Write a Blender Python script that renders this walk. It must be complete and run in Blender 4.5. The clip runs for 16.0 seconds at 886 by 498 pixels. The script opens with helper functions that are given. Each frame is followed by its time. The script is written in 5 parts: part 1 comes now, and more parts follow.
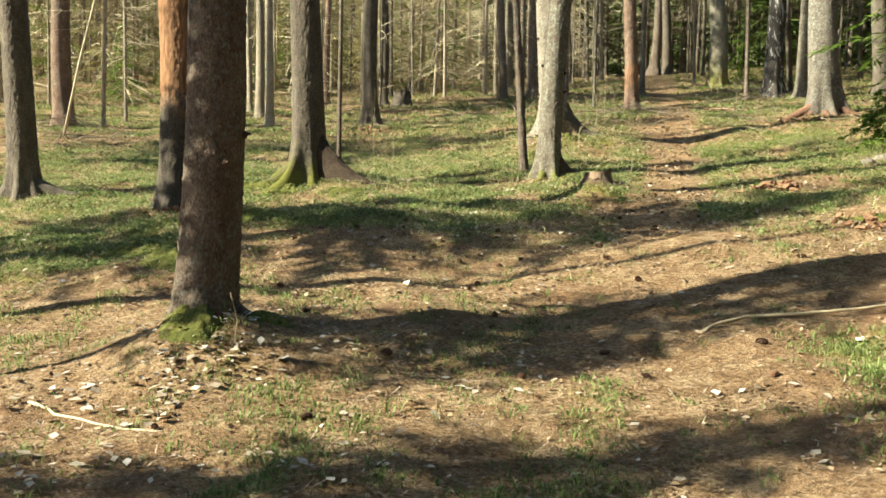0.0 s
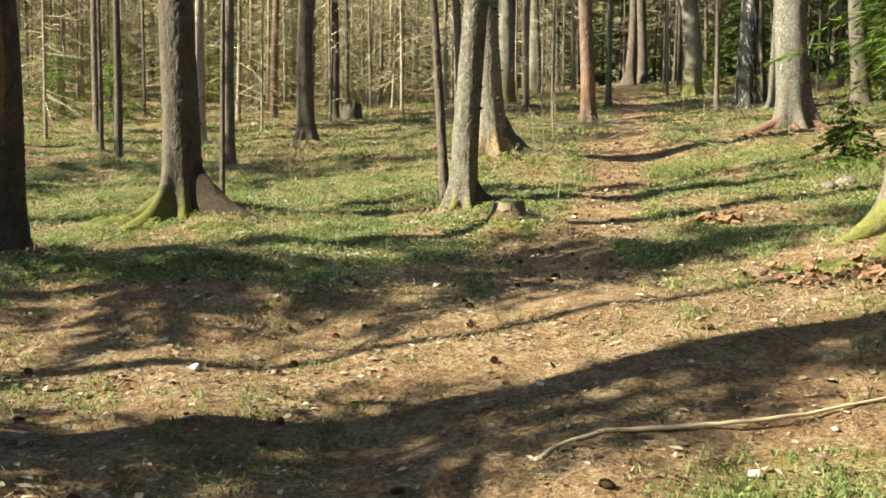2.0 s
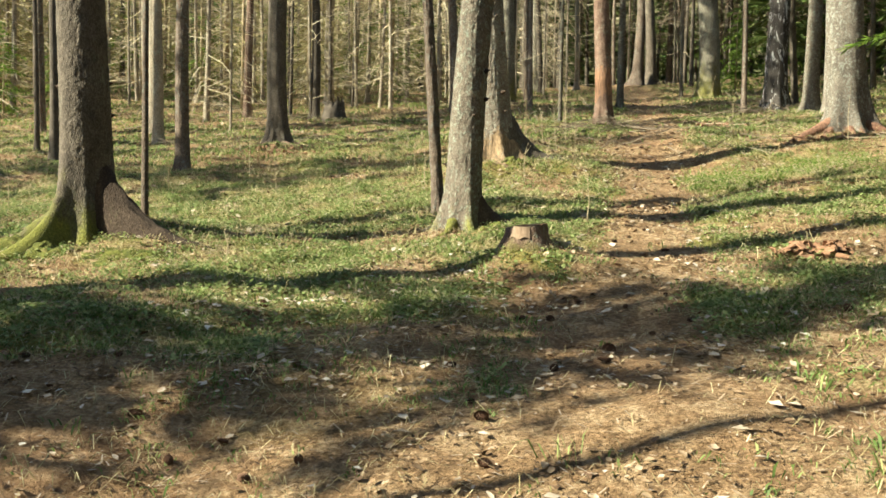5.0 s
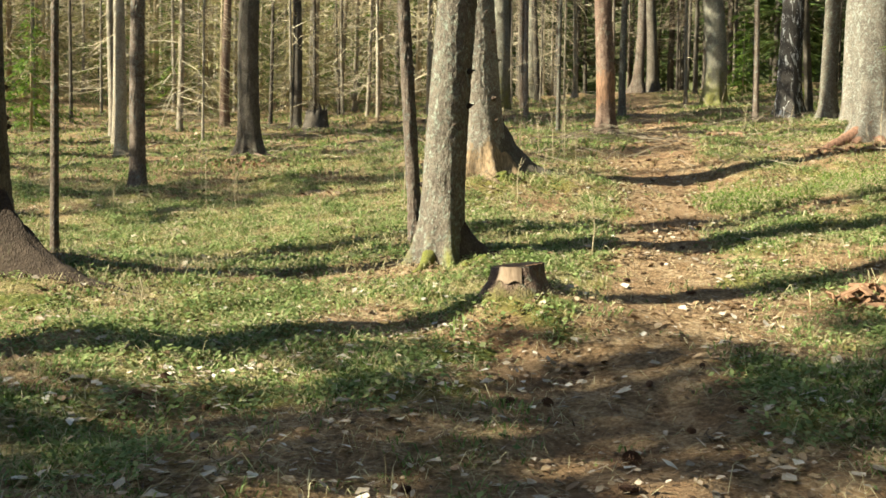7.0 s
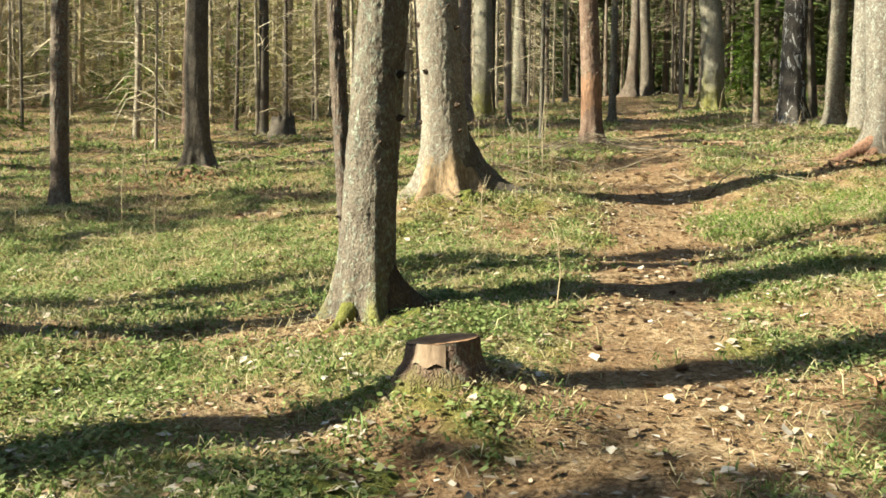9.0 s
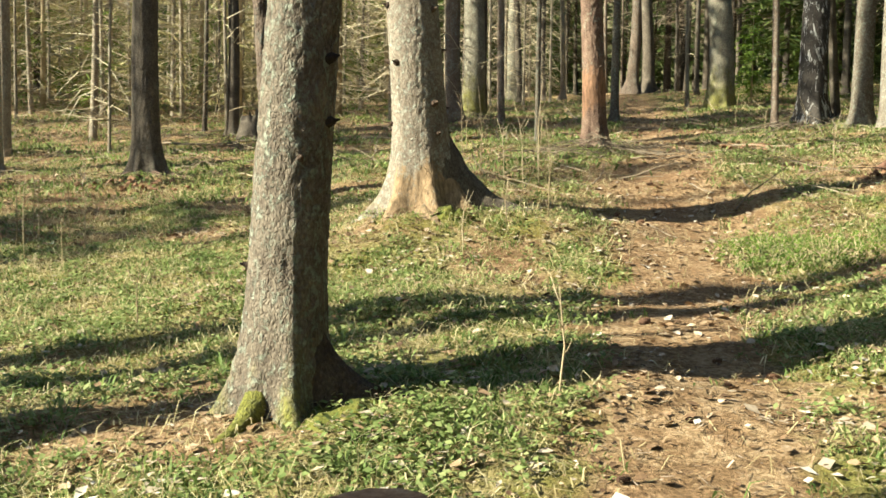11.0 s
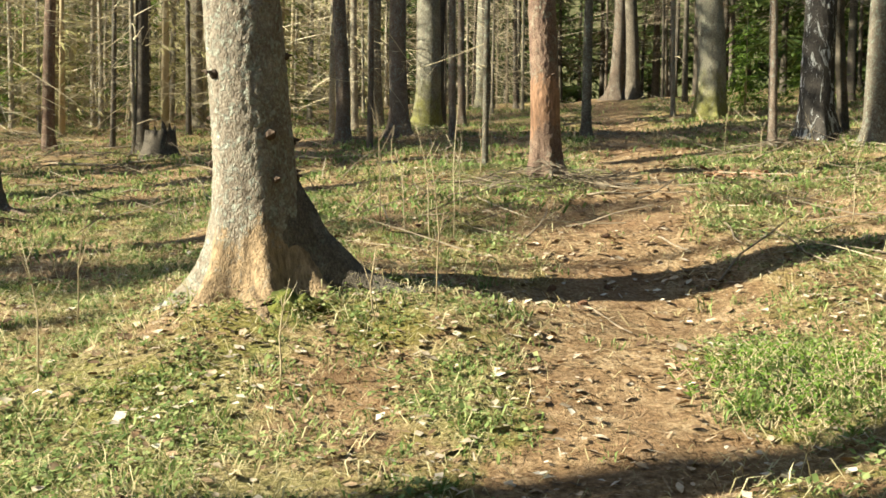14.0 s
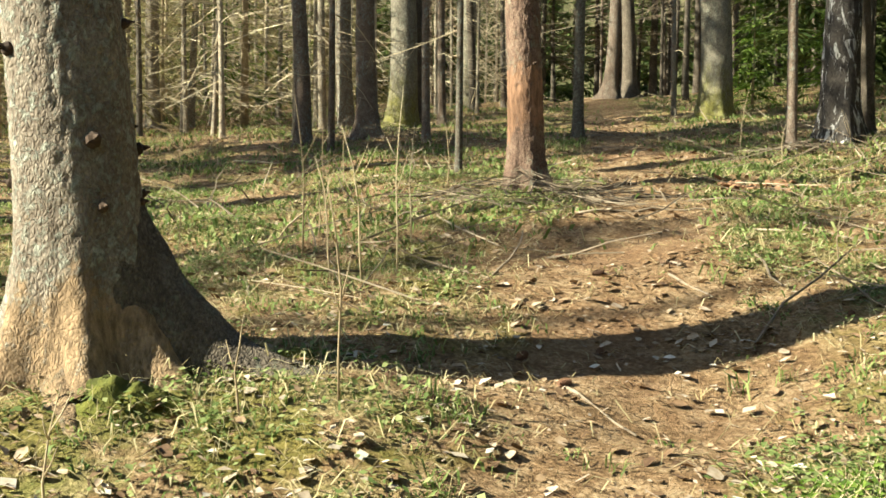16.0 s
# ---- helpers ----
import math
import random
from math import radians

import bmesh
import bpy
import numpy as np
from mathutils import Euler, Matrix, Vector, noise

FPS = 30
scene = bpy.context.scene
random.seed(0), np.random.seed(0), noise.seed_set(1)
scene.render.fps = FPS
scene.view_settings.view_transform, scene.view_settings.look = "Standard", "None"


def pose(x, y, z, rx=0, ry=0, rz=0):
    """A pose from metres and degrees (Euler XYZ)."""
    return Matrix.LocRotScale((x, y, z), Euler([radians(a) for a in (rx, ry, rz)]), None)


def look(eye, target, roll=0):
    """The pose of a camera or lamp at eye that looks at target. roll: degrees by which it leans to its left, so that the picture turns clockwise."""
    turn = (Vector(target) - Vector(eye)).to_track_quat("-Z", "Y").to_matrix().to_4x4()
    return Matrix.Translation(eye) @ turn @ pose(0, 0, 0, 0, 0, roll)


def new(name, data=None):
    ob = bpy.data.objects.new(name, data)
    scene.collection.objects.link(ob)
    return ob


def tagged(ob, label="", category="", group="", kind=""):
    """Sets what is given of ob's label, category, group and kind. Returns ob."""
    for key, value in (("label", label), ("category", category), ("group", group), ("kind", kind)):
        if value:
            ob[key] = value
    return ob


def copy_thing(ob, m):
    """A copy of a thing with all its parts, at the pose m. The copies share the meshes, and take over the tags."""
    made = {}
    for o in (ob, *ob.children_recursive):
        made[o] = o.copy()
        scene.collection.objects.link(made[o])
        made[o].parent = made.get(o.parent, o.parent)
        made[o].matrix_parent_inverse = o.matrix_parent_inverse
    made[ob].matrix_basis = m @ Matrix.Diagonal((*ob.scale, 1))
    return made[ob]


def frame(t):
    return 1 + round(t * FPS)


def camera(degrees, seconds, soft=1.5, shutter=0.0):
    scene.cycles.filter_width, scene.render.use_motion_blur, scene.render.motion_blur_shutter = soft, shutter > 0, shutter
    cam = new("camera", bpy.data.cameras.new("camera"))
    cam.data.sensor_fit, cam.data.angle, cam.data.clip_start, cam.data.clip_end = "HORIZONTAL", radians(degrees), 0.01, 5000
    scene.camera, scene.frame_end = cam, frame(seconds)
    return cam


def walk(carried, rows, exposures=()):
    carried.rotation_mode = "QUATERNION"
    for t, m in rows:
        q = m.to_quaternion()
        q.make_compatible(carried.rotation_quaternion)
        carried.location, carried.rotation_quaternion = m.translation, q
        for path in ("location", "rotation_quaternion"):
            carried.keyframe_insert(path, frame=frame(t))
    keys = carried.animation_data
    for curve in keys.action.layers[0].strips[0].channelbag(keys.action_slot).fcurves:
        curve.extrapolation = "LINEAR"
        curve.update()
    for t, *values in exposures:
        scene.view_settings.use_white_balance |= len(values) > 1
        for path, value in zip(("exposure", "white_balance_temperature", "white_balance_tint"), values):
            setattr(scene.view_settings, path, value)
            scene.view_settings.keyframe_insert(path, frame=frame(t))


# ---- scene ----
cam = camera(49.1, 16.0, soft=1.6)
METRES, EYE, TILT, LEAN, TURN = 16.5, 1.6, 0.0, 0.0, 0.0
ROWS = [
    (0.0, 0.0, 0.0, 0.0, 0.08, -4.25, -1.04),
    (0.5, 0.013, 0.0315, 0.0031, 0.04, -4.18, -0.96),
    (1.0, 0.0319, 0.0613, 0.0088, 0.02, -4.12, -0.86),
    (1.5, 0.0584, 0.0878, 0.0136, -0.07, -3.96, -0.73),
    (2.0, 0.0769, 0.1144, 0.0177, -0.11, -3.76, -0.68),
    (2.5, 0.0916, 0.1438, 0.0208, -0.11, -3.66, -0.68),
    (3.0, 0.0945, 0.1755, 0.0217, -0.2, -3.63, -0.75),
    (3.5, 0.096, 0.2091, 0.0223, -0.27, -3.62, -0.84),
    (4.0, 0.0868, 0.2407, 0.0226, -0.43, -3.63, -0.98),
    (6.5, 0.0736, 0.3793, 0.0291, -0.69, -3.04, -1.1),
    (7.0, 0.0889, 0.4033, 0.0323, -0.73, -2.96, -1.01),
    (7.5, 0.106, 0.4265, 0.0351, -0.77, -2.85, -0.91),
    (8.0, 0.1197, 0.4509, 0.0393, -0.83, -2.75, -0.87),
    (8.5, 0.1185, 0.4783, 0.0428, -0.85, -2.76, -0.92),
    (11.0, 0.1324, 0.6255, 0.0582, -1.12, -2.91, -0.93),
    (11.5, 0.1473, 0.6536, 0.0598, -1.17, -2.88, -0.87),
    (12.0, 0.166, 0.6819, 0.0641, -1.2, -2.85, -0.82),
    (12.5, 0.1787, 0.7119, 0.0743, -1.29, -2.79, -0.75),
    (13.0, 0.1891, 0.7429, 0.0816, -1.26, -2.78, -0.76),
    (13.5, 0.1924, 0.7739, 0.0857, -1.4, -2.83, -0.79),
    (14.0, 0.1946, 0.8058, 0.0883, -1.36, -2.82, -0.84),
    (14.5, 0.1978, 0.8382, 0.0891, -1.47, -2.86, -0.89),
    (15.0, 0.2027, 0.8672, 0.0931, -1.47, -2.86, -0.92),
    (15.5, 0.2116, 0.8977, 0.0964, -1.56, -2.81, -0.89),
    (16.0, 0.2191, 0.9291, 0.0984, -1.63, -2.81, -0.85),
]
walk(cam, [(t, pose(0, 0, EYE, TILT, LEAN, TURN) @ pose(METRES * x, METRES * y, METRES * z, 90 + pitch, roll, yaw)) for t, x, y, z, yaw, pitch, roll in ROWS],
     exposures=[(0.0, 1.97, 6100, -3)])

# ---- light ----
SUN_AZ, SUN_EL = 255.0, 31.0
world = bpy.data.worlds.new("sky")
scene.world = world
world.use_nodes = True
wn = world.node_tree.nodes
sky = wn.new("ShaderNodeTexSky")
sky.sky_type = "NISHITA"
sky.sun_disc = False
sky.sun_elevation, sky.sun_rotation = radians(SUN_EL), radians(SUN_AZ)
wn["Background"].inputs["Strength"].default_value = 0.05
world.node_tree.links.new(sky.outputs[0], wn["Background"].inputs["Color"])
sun_data = bpy.data.lights.new("sun", "SUN")
sun_data.energy, sun_data.angle, sun_data.color = 5.0, radians(0.6), (1.0, 0.88, 0.7)
sun = new("sun", sun_data)
SUN_WAY = Vector((-math.sin(radians(SUN_AZ)) * math.cos(radians(SUN_EL)), -math.cos(radians(SUN_AZ)) * math.cos(radians(SUN_EL)), -math.sin(radians(SUN_EL))))
sun.matrix_world = look((-30, -10, 40), Vector((-30, -10, 40)) + SUN_WAY)

# ---- materials ----


class Nodes:
    """A small helper for node materials."""

    def __init__(self, name, rough=0.85):
        self.mat = bpy.data.materials.new(name)
        self.mat.use_nodes = True
        self.t = self.mat.node_tree
        self.b = self.t.nodes["Principled BSDF"]
        self.b.inputs["Roughness"].default_value = rough
        self.b.inputs["Specular IOR Level"].default_value = 0.25

    def link(self, a, b):
        self.t.links.new(a, b)

    def coords(self, scale=(1, 1, 1), kind="Object"):
        c = self.t.nodes.new("ShaderNodeTexCoord")
        m = self.t.nodes.new("ShaderNodeMapping")
        m.inputs["Scale"].default_value = scale
        self.link(c.outputs[kind], m.inputs["Vector"])
        return m.outputs[0]

    def noise(self, vec, scale, detail=4, rough=0.6, dist=0.0):
        n = self.t.nodes.new("ShaderNodeTexNoise")
        n.inputs["Scale"].default_value, n.inputs["Detail"].default_value = scale, detail
        n.inputs["Roughness"].default_value, n.inputs["Distortion"].default_value = rough, dist
        self.link(vec, n.inputs["Vector"])
        return n.outputs["Fac"]

    def warped(self, vec, scale, amount):
        n = self.t.nodes.new("ShaderNodeTexNoise")
        n.inputs["Scale"].default_value, n.inputs["Detail"].default_value = scale, 3
        self.link(vec, n.inputs["Vector"])
        m = self.t.nodes.new("ShaderNodeVectorMath")
        m.operation = "MULTIPLY_ADD"
        m.inputs[1].default_value = (amount,) * 3
        self.link(n.outputs["Color"], m.inputs[0])
        self.link(vec, m.inputs[2])
        return m.outputs[0]

    def cells(self, vec, scale, feature="F1", out="Distance"):
        n = self.t.nodes.new("ShaderNodeTexVoronoi")
        n.feature = feature
        n.inputs["Scale"].default_value = scale
        self.link(vec, n.inputs["Vector"])
        return n.outputs[out]

    def ramp(self, fac, *stops):
        r = self.t.nodes.new("ShaderNodeValToRGB")
        e = r.color_ramp.elements
        while len(e) < len(stops):
            e.new(0.5)
        for k, (p, c) in zip(e, stops):
            k.position = p
            k.color = (*c, 1) if len(c) == 3 else c
        self.link(fac, r.inputs[0])
        return r.outputs[0]

    def step(self, fac, a, b):
        r = self.t.nodes.new("ShaderNodeMapRange")
        r.interpolation_type = "SMOOTHSTEP"
        r.inputs["From Min"].default_value, r.inputs["From Max"].default_value = a, b
        self.link(fac, r.inputs["Value"])
        return r.outputs[0]

    def mix(self, fac, a, b, blend="MIX"):
        m = self.t.nodes.new("ShaderNodeMix")
        m.data_type, m.blend_type = "RGBA", blend
        for s, v in ((m.inputs[0], fac), (m.inputs[6], a), (m.inputs[7], b)):
            if isinstance(v, (int, float)):
                s.default_value = v
            elif isinstance(v, tuple):
                s.default_value = (*v, 1)
            else:
                self.link(v, s)
        return m.outputs[2]

    def math(self, op, a, b=0.0):
        m = self.t.nodes.new("ShaderNodeMath")
        m.operation = op
        for s, v in zip(m.inputs, (a, b)):
            if isinstance(v, (int, float)):
                s.default_value = v
            else:
                self.link(v, s)
        return m.outputs[0]

    def attr(self, name):
        a = self.t.nodes.new("ShaderNodeAttribute")
        a.attribute_name = name
        return a.outputs["Fac"]

    def island(self):
        return self.t.nodes.new("ShaderNodeNewGeometry").outputs["Random Per Island"]

    def thing(self):
        return self.t.nodes.new("ShaderNodeObjectInfo").outputs["Random"]

    def colour(self, c):
        self.link(c, self.b.inputs["Base Color"])

    def bump(self, height, strength, dist):
        b = self.t.nodes.new("ShaderNodeBump")
        b.inputs["Strength"].default_value, b.inputs["Distance"].default_value = strength, dist
        self.link(height, b.inputs["Height"])
        self.link(b.outputs[0], self.b.inputs["Normal"])

    def thin(self, share):
        """Lets light through, as leaves do."""
        tr = self.t.nodes.new("ShaderNodeBsdfTranslucent")
        mx = self.t.nodes.new("ShaderNodeMixShader")
        mx.inputs[0].default_value = share
        for l in list(self.b.inputs["Base Color"].links):
            self.link(l.from_socket, tr.inputs["Color"])
        out = self.t.nodes["Material Output"]
        self.link(self.b.outputs[0], mx.inputs[1])
        self.link(tr.outputs[0], mx.inputs[2])
        self.link(mx.outputs[0], out.inputs["Surface"])


def ground_material():
    n = Nodes("forest_floor", 0.95)
    v = n.coords()
    fine = n.noise(v, 34, 6, 0.7)
    mid = n.noise(v, 5, 5, 0.65, 0.6)
    big = n.noise(v, 0.7, 3, 0.5)
    litter = n.ramp(fine, (0.28, (0.06, 0.03, 0.015)), (0.46, (0.2, 0.12, 0.056)), (0.6, (0.35, 0.215, 0.11)), (0.75, (0.52, 0.385, 0.24)))
    dry = n.ramp(fine, (0.3, (0.15, 0.095, 0.045)), (0.5, (0.39, 0.26, 0.14)), (0.7, (0.6, 0.455, 0.29)))
    c = n.mix(n.step(mid, 0.42, 0.62), litter, dry)
    c = n.mix(n.step(big, 0.45, 0.75), c, (0.21, 0.11, 0.055), "MIX")
    c = n.mix(0.55, n.mix(n.step(mid, 0.42, 0.62), litter, dry), c)
    dark = n.math("MULTIPLY", n.step(n.noise(v, 11, 5, 0.7, 1.0), 0.56, 0.72), 0.7)
    c = n.mix(dark, c, (0.05, 0.028, 0.016))
    mossy = n.ramp(fine, (0.3, (0.08, 0.078, 0.02)), (0.48, (0.24, 0.21, 0.075)), (0.58, (0.4, 0.335, 0.15)), (0.72, (0.58, 0.5, 0.29)))
    g = n.math("ADD", n.attr("green"), n.math("MULTIPLY", n.math("SUBTRACT", n.noise(v, 3.3, 5, 0.7), 0.5), 1.3))
    c = n.mix(n.math("MULTIPLY", n.step(g, 0.35, 0.75), 0.85), c, mossy)
    cushion = n.ramp(fine, (0.3, (0.06, 0.065, 0.01)), (0.5, (0.16, 0.165, 0.022)), (0.7, (0.27, 0.25, 0.04)))
    c = n.mix(n.math("MULTIPLY", n.math("MULTIPLY", n.step(n.noise(v, 1.6, 6, 0.65), 0.5, 0.6), n.step(n.attr("green"), 0.12, 0.4)), 0.65), c, cushion)
    n.colour(c)
    h = n.math("ADD", n.math("MULTIPLY", n.noise(v, 60, 5, 0.75), 0.6), n.math("MULTIPLY", n.noise(v, 14, 5, 0.7, 0.8), 1.0))
    n.bump(h, 1.0, 0.06)
    return n.mat


def bark_material(name, dark, mid, pale, lichen=0.35, lichen_colour=(0.33, 0.36, 0.27), scale=1.0, moss=(0.2, 0.2, 0.03), wood=(0.46, 0.22, 0.1), cracks=0.25):
    n = Nodes(name, 0.92)
    v = n.warped(n.coords((1, 1, 0.6)), 9, 0.035)
    plates = n.cells(v, 46 * scale, "F1")
    edge = n.cells(n.warped(v, 40, 0.02), 55 * scale, "DISTANCE_TO_EDGE")
    fine = n.noise(v, 70 * scale, 5, 0.7)
    mottled = n.noise(v, 7 * scale, 5, 0.65, 0.5)
    c = n.ramp(n.math("ADD", n.math("MULTIPLY", fine, 0.6), n.math("MULTIPLY", mottled, 0.4)), (0.34, dark), (0.5, mid), (0.66, pale))
    c = n.mix(n.math("MULTIPLY", n.step(edge, 0.12, 0.0), cracks), c, dark)
    spots = n.math("MULTIPLY", n.step(n.noise(n.coords((1, 1, 0.8)), 24 * scale, 7, 0.72, 0.4), 0.5, 0.6), n.step(n.noise(n.coords((1, 1, 0.5)), 3.5, 4, 0.6), 0.62 - lichen * 0.5, 0.78 - lichen * 0.4))
    c = n.mix(n.math("MULTIPLY", spots, 0.52), c, n.ramp(fine, (0.25, tuple(k * 0.55 for k in lichen_colour)), (0.6, lichen_colour)))
    m = n.math("ADD", n.attr("moss"), n.math("MULTIPLY", n.math("SUBTRACT", n.noise(v, 6, 6, 0.75), 0.5), 1.5))
    mossy = n.ramp(fine, (0.3, tuple(k * 0.35 for k in moss)), (0.65, moss))
    c = n.mix(n.math("MULTIPLY", n.math("MULTIPLY", n.step(m, 0.3, 1.0), n.step(n.attr("moss"), 0.0, 0.35)), 0.9), c, mossy)
    w = n.math("ADD", n.attr("wood"), n.math("MULTIPLY", n.math("SUBTRACT", n.noise(n.coords((1, 1, 0.6)), 5, 6, 0.75), 0.5), 2.2))
    bare = n.ramp(n.noise(n.warped(n.coords((1, 1, 0.14)), 6, 0.05), 30, 6, 0.7), (0.32, tuple(k * 0.3 for k in wood)), (0.52, tuple(k * 0.8 for k in wood)), (0.72, tuple(min(1.0, k * 1.25) for k in wood)))
    inside = n.math("MULTIPLY", n.step(w, 0.5, 0.75), n.step(n.attr("wood"), 0.02, 0.2))
    c = n.mix(inside, c, bare)
    var = n.math("ADD", 0.8, n.math("MULTIPLY", n.thing(), 0.4))
    n.colour(n.mix(1.0, c, var, "MULTIPLY"))
    h = n.math("ADD", n.math("MULTIPLY", n.step(edge, 0.0, 0.3), 0.5), n.math("ADD", n.math("MULTIPLY", fine, 0.4), n.math("ADD", n.math("MULTIPLY", plates, 0.4), n.math("MULTIPLY", spots, 0.5))))
    n.bump(n.math("MULTIPLY", h, n.math("SUBTRACT", 1.0, n.math("MULTIPLY", inside, 0.25))), 1.0, 0.009 / scale)
    return n.mat


def birch_material():
    n = Nodes("birch_bark", 0.8)
    v = n.coords((1, 1, 0.45))
    fine = n.noise(v, 50, 5, 0.7)
    flake = n.noise(n.coords((1, 1, 0.35)), 9, 6, 0.75, 0.8)
    c = n.ramp(fine, (0.3, (0.016, 0.014, 0.012)), (0.65, (0.085, 0.07, 0.058)))
    c = n.mix(n.step(flake, 0.54, 0.6), c, n.ramp(fine, (0.3, (0.3, 0.29, 0.27)), (0.6, (0.62, 0.6, 0.57))))
    n.colour(c)
    n.bump(n.math("ADD", flake, n.math("MULTIPLY", fine, 0.5)), 1.0, 0.04)
    return n.mat


def plain_material(name, stops, scale=20, rough=0.9, bump=0.004, stretch=(1, 1, 1), by="island", thin=0.0):
    n = Nodes(name, rough)
    v = n.coords(stretch)
    f = n.noise(v, scale, 4, 0.65)
    r = n.island() if by == "island" else n.thing() if by == "thing" else n.noise(v, scale * 0.2, 4, 0.6)
    n.colour(n.ramp(n.math("ADD", n.math("MULTIPLY", f, 0.5), n.math("MULTIPLY", r, 0.5)), *stops))
    if bump:
        n.bump(f, 0.8, bump)
    if thin:
        n.thin(thin)
    return n.mat


GROUND = ground_material()
SPRUCE = bark_material("spruce_bark", (0.04, 0.027, 0.02), (0.15, 0.108, 0.08), (0.29, 0.23, 0.175), 0.5, (0.3, 0.34, 0.29))
LICHEN = bark_material("lichened_bark", (0.035, 0.027, 0.02), (0.125, 0.1, 0.075), (0.24, 0.205, 0.155), 0.75, (0.33, 0.37, 0.29))
PALE = bark_material("pale_bark", (0.07, 0.05, 0.036), (0.205, 0.165, 0.125), (0.36, 0.315, 0.25), 0.85, (0.44, 0.48, 0.4), wood=(0.33, 0.225, 0.13))
MOUND = bark_material("pale_bark_red_foot", (0.045, 0.036, 0.028), (0.15, 0.125, 0.098), (0.29, 0.25, 0.2), 0.6, (0.44, 0.47, 0.4), wood=(0.28, 0.15, 0.095))
# Lighter copy of the pale bark, with sunlight put into its colour.
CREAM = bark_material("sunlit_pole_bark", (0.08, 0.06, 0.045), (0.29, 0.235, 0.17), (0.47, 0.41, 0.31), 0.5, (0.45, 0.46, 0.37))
RED = bark_material("reddish_bark", (0.045, 0.028, 0.02), (0.16, 0.1, 0.072), (0.3, 0.215, 0.155), 0.35, wood=(0.31, 0.175, 0.105))
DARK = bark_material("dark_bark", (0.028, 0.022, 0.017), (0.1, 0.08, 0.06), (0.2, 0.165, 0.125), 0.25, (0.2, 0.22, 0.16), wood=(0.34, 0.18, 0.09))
FURROW = bark_material("furrowed_bark", (0.07, 0.06, 0.045), (0.2, 0.175, 0.13), (0.34, 0.305, 0.235), 0.5, (0.38, 0.39, 0.3), 0.6, (0.23, 0.215, 0.045))
# Darker root bark, with the shade beside the trunks in its colour.
SHADED_ROOT = bark_material("shaded_root_bark", (0.02, 0.013, 0.009), (0.06, 0.04, 0.027), (0.125, 0.088, 0.06), 0.1, (0.14, 0.13, 0.07))
BIRCH = birch_material()
TWIG = plain_material("dead_twig", ((0.2, (0.27, 0.21, 0.13)), (0.5, (0.46, 0.38, 0.25)), (0.8, (0.6, 0.52, 0.37))), 9, bump=0)
STEM = plain_material("sapling_bark", ((0.2, (0.2, 0.15, 0.09)), (0.5, (0.36, 0.28, 0.17)), (0.8, (0.46, 0.38, 0.25))), 30, bump=0.002, by="thing")
STUB = plain_material("stub_wood", ((0.2, (0.02, 0.014, 0.01)), (0.8, (0.085, 0.055, 0.038))), 60, by="thing")
NEEDLE = plain_material("spruce_needles", ((0.15, (0.03, 0.05, 0.014)), (0.5, (0.075, 0.11, 0.026)), (0.85, (0.16, 0.18, 0.05))), 3, 0.7, 0, thin=0.35)
FRESH = plain_material("fresh_needles", ((0.15, (0.05, 0.09, 0.015)), (0.5, (0.12, 0.19, 0.025)), (0.85, (0.22, 0.29, 0.05))), 3, 0.7, 0, thin=0.45)
GRASS = plain_material("woodland_grass", ((0.15, (0.06, 0.09, 0.022)), (0.45, (0.15, 0.215, 0.055)), (0.7, (0.29, 0.335, 0.115)), (0.98, (0.48, 0.43, 0.23))), 2, 0.6, 0, thin=0.4)
STRAW = plain_material("dry_grass", ((0.2, (0.3, 0.24, 0.11)), (0.8, (0.62, 0.54, 0.32))), 4, 0.8, 0, thin=0.3)
LEAF = plain_material("dead_leaves", ((0.2, (0.05, 0.026, 0.014)), (0.42, (0.18, 0.11, 0.06)), (0.6, (0.3, 0.21, 0.125)), (0.78, (0.5, 0.41, 0.32))), 30, 0.8, 0)
CONE = plain_material("cone_scales", ((0.2, (0.04, 0.022, 0.014)), (0.8, (0.16, 0.085, 0.05))), 60, by="thing")
MOSS = plain_material("moss_cushion", ((0.28, (0.02, 0.02, 0.006)), (0.42, (0.06, 0.066, 0.012)), (0.56, (0.12, 0.12, 0.022)), (0.7, (0.2, 0.155, 0.065))), 26, 0.95, 0.03, by="fixed")
CUT = plain_material("weathered_cut_wood", ((0.3, (0.12, 0.06, 0.03)), (0.5, (0.27, 0.15, 0.08)), (0.7, (0.4, 0.27, 0.17))), 40, bump=0.01, by="fixed")
BARED = plain_material("bared_stump_wood", ((0.3, (0.1, 0.065, 0.04)), (0.5, (0.23, 0.16, 0.105)), (0.7, (0.36, 0.28, 0.2))), 30, bump=0.006, stretch=(1, 1, 0.2), by="fixed")
HERB = plain_material("herb_leaves", ((0.2, (0.09, 0.13, 0.035)), (0.5, (0.21, 0.265, 0.085)), (0.8, (0.38, 0.39, 0.17))), 2, 0.6, 0, thin=0.4)
PALELEAF = plain_material("bleached_leaves", ((0.2, (0.2, 0.15, 0.1)), (0.5, (0.4, 0.33, 0.25)), (0.8, (0.62, 0.56, 0.48))), 40, 0.8, 0)
OLIVE = plain_material("olive_spruce_twigs", ((0.2, (0.17, 0.15, 0.06)), (0.5, (0.34, 0.3, 0.13)), (0.8, (0.5, 0.45, 0.24))), 3, 0.8, 0, thin=0.3)
ROTTEN = plain_material("rotten_bark", ((0.2, (0.06, 0.03, 0.018)), (0.5, (0.19, 0.1, 0.055)), (0.8, (0.36, 0.22, 0.13))), 30, bump=0.01)
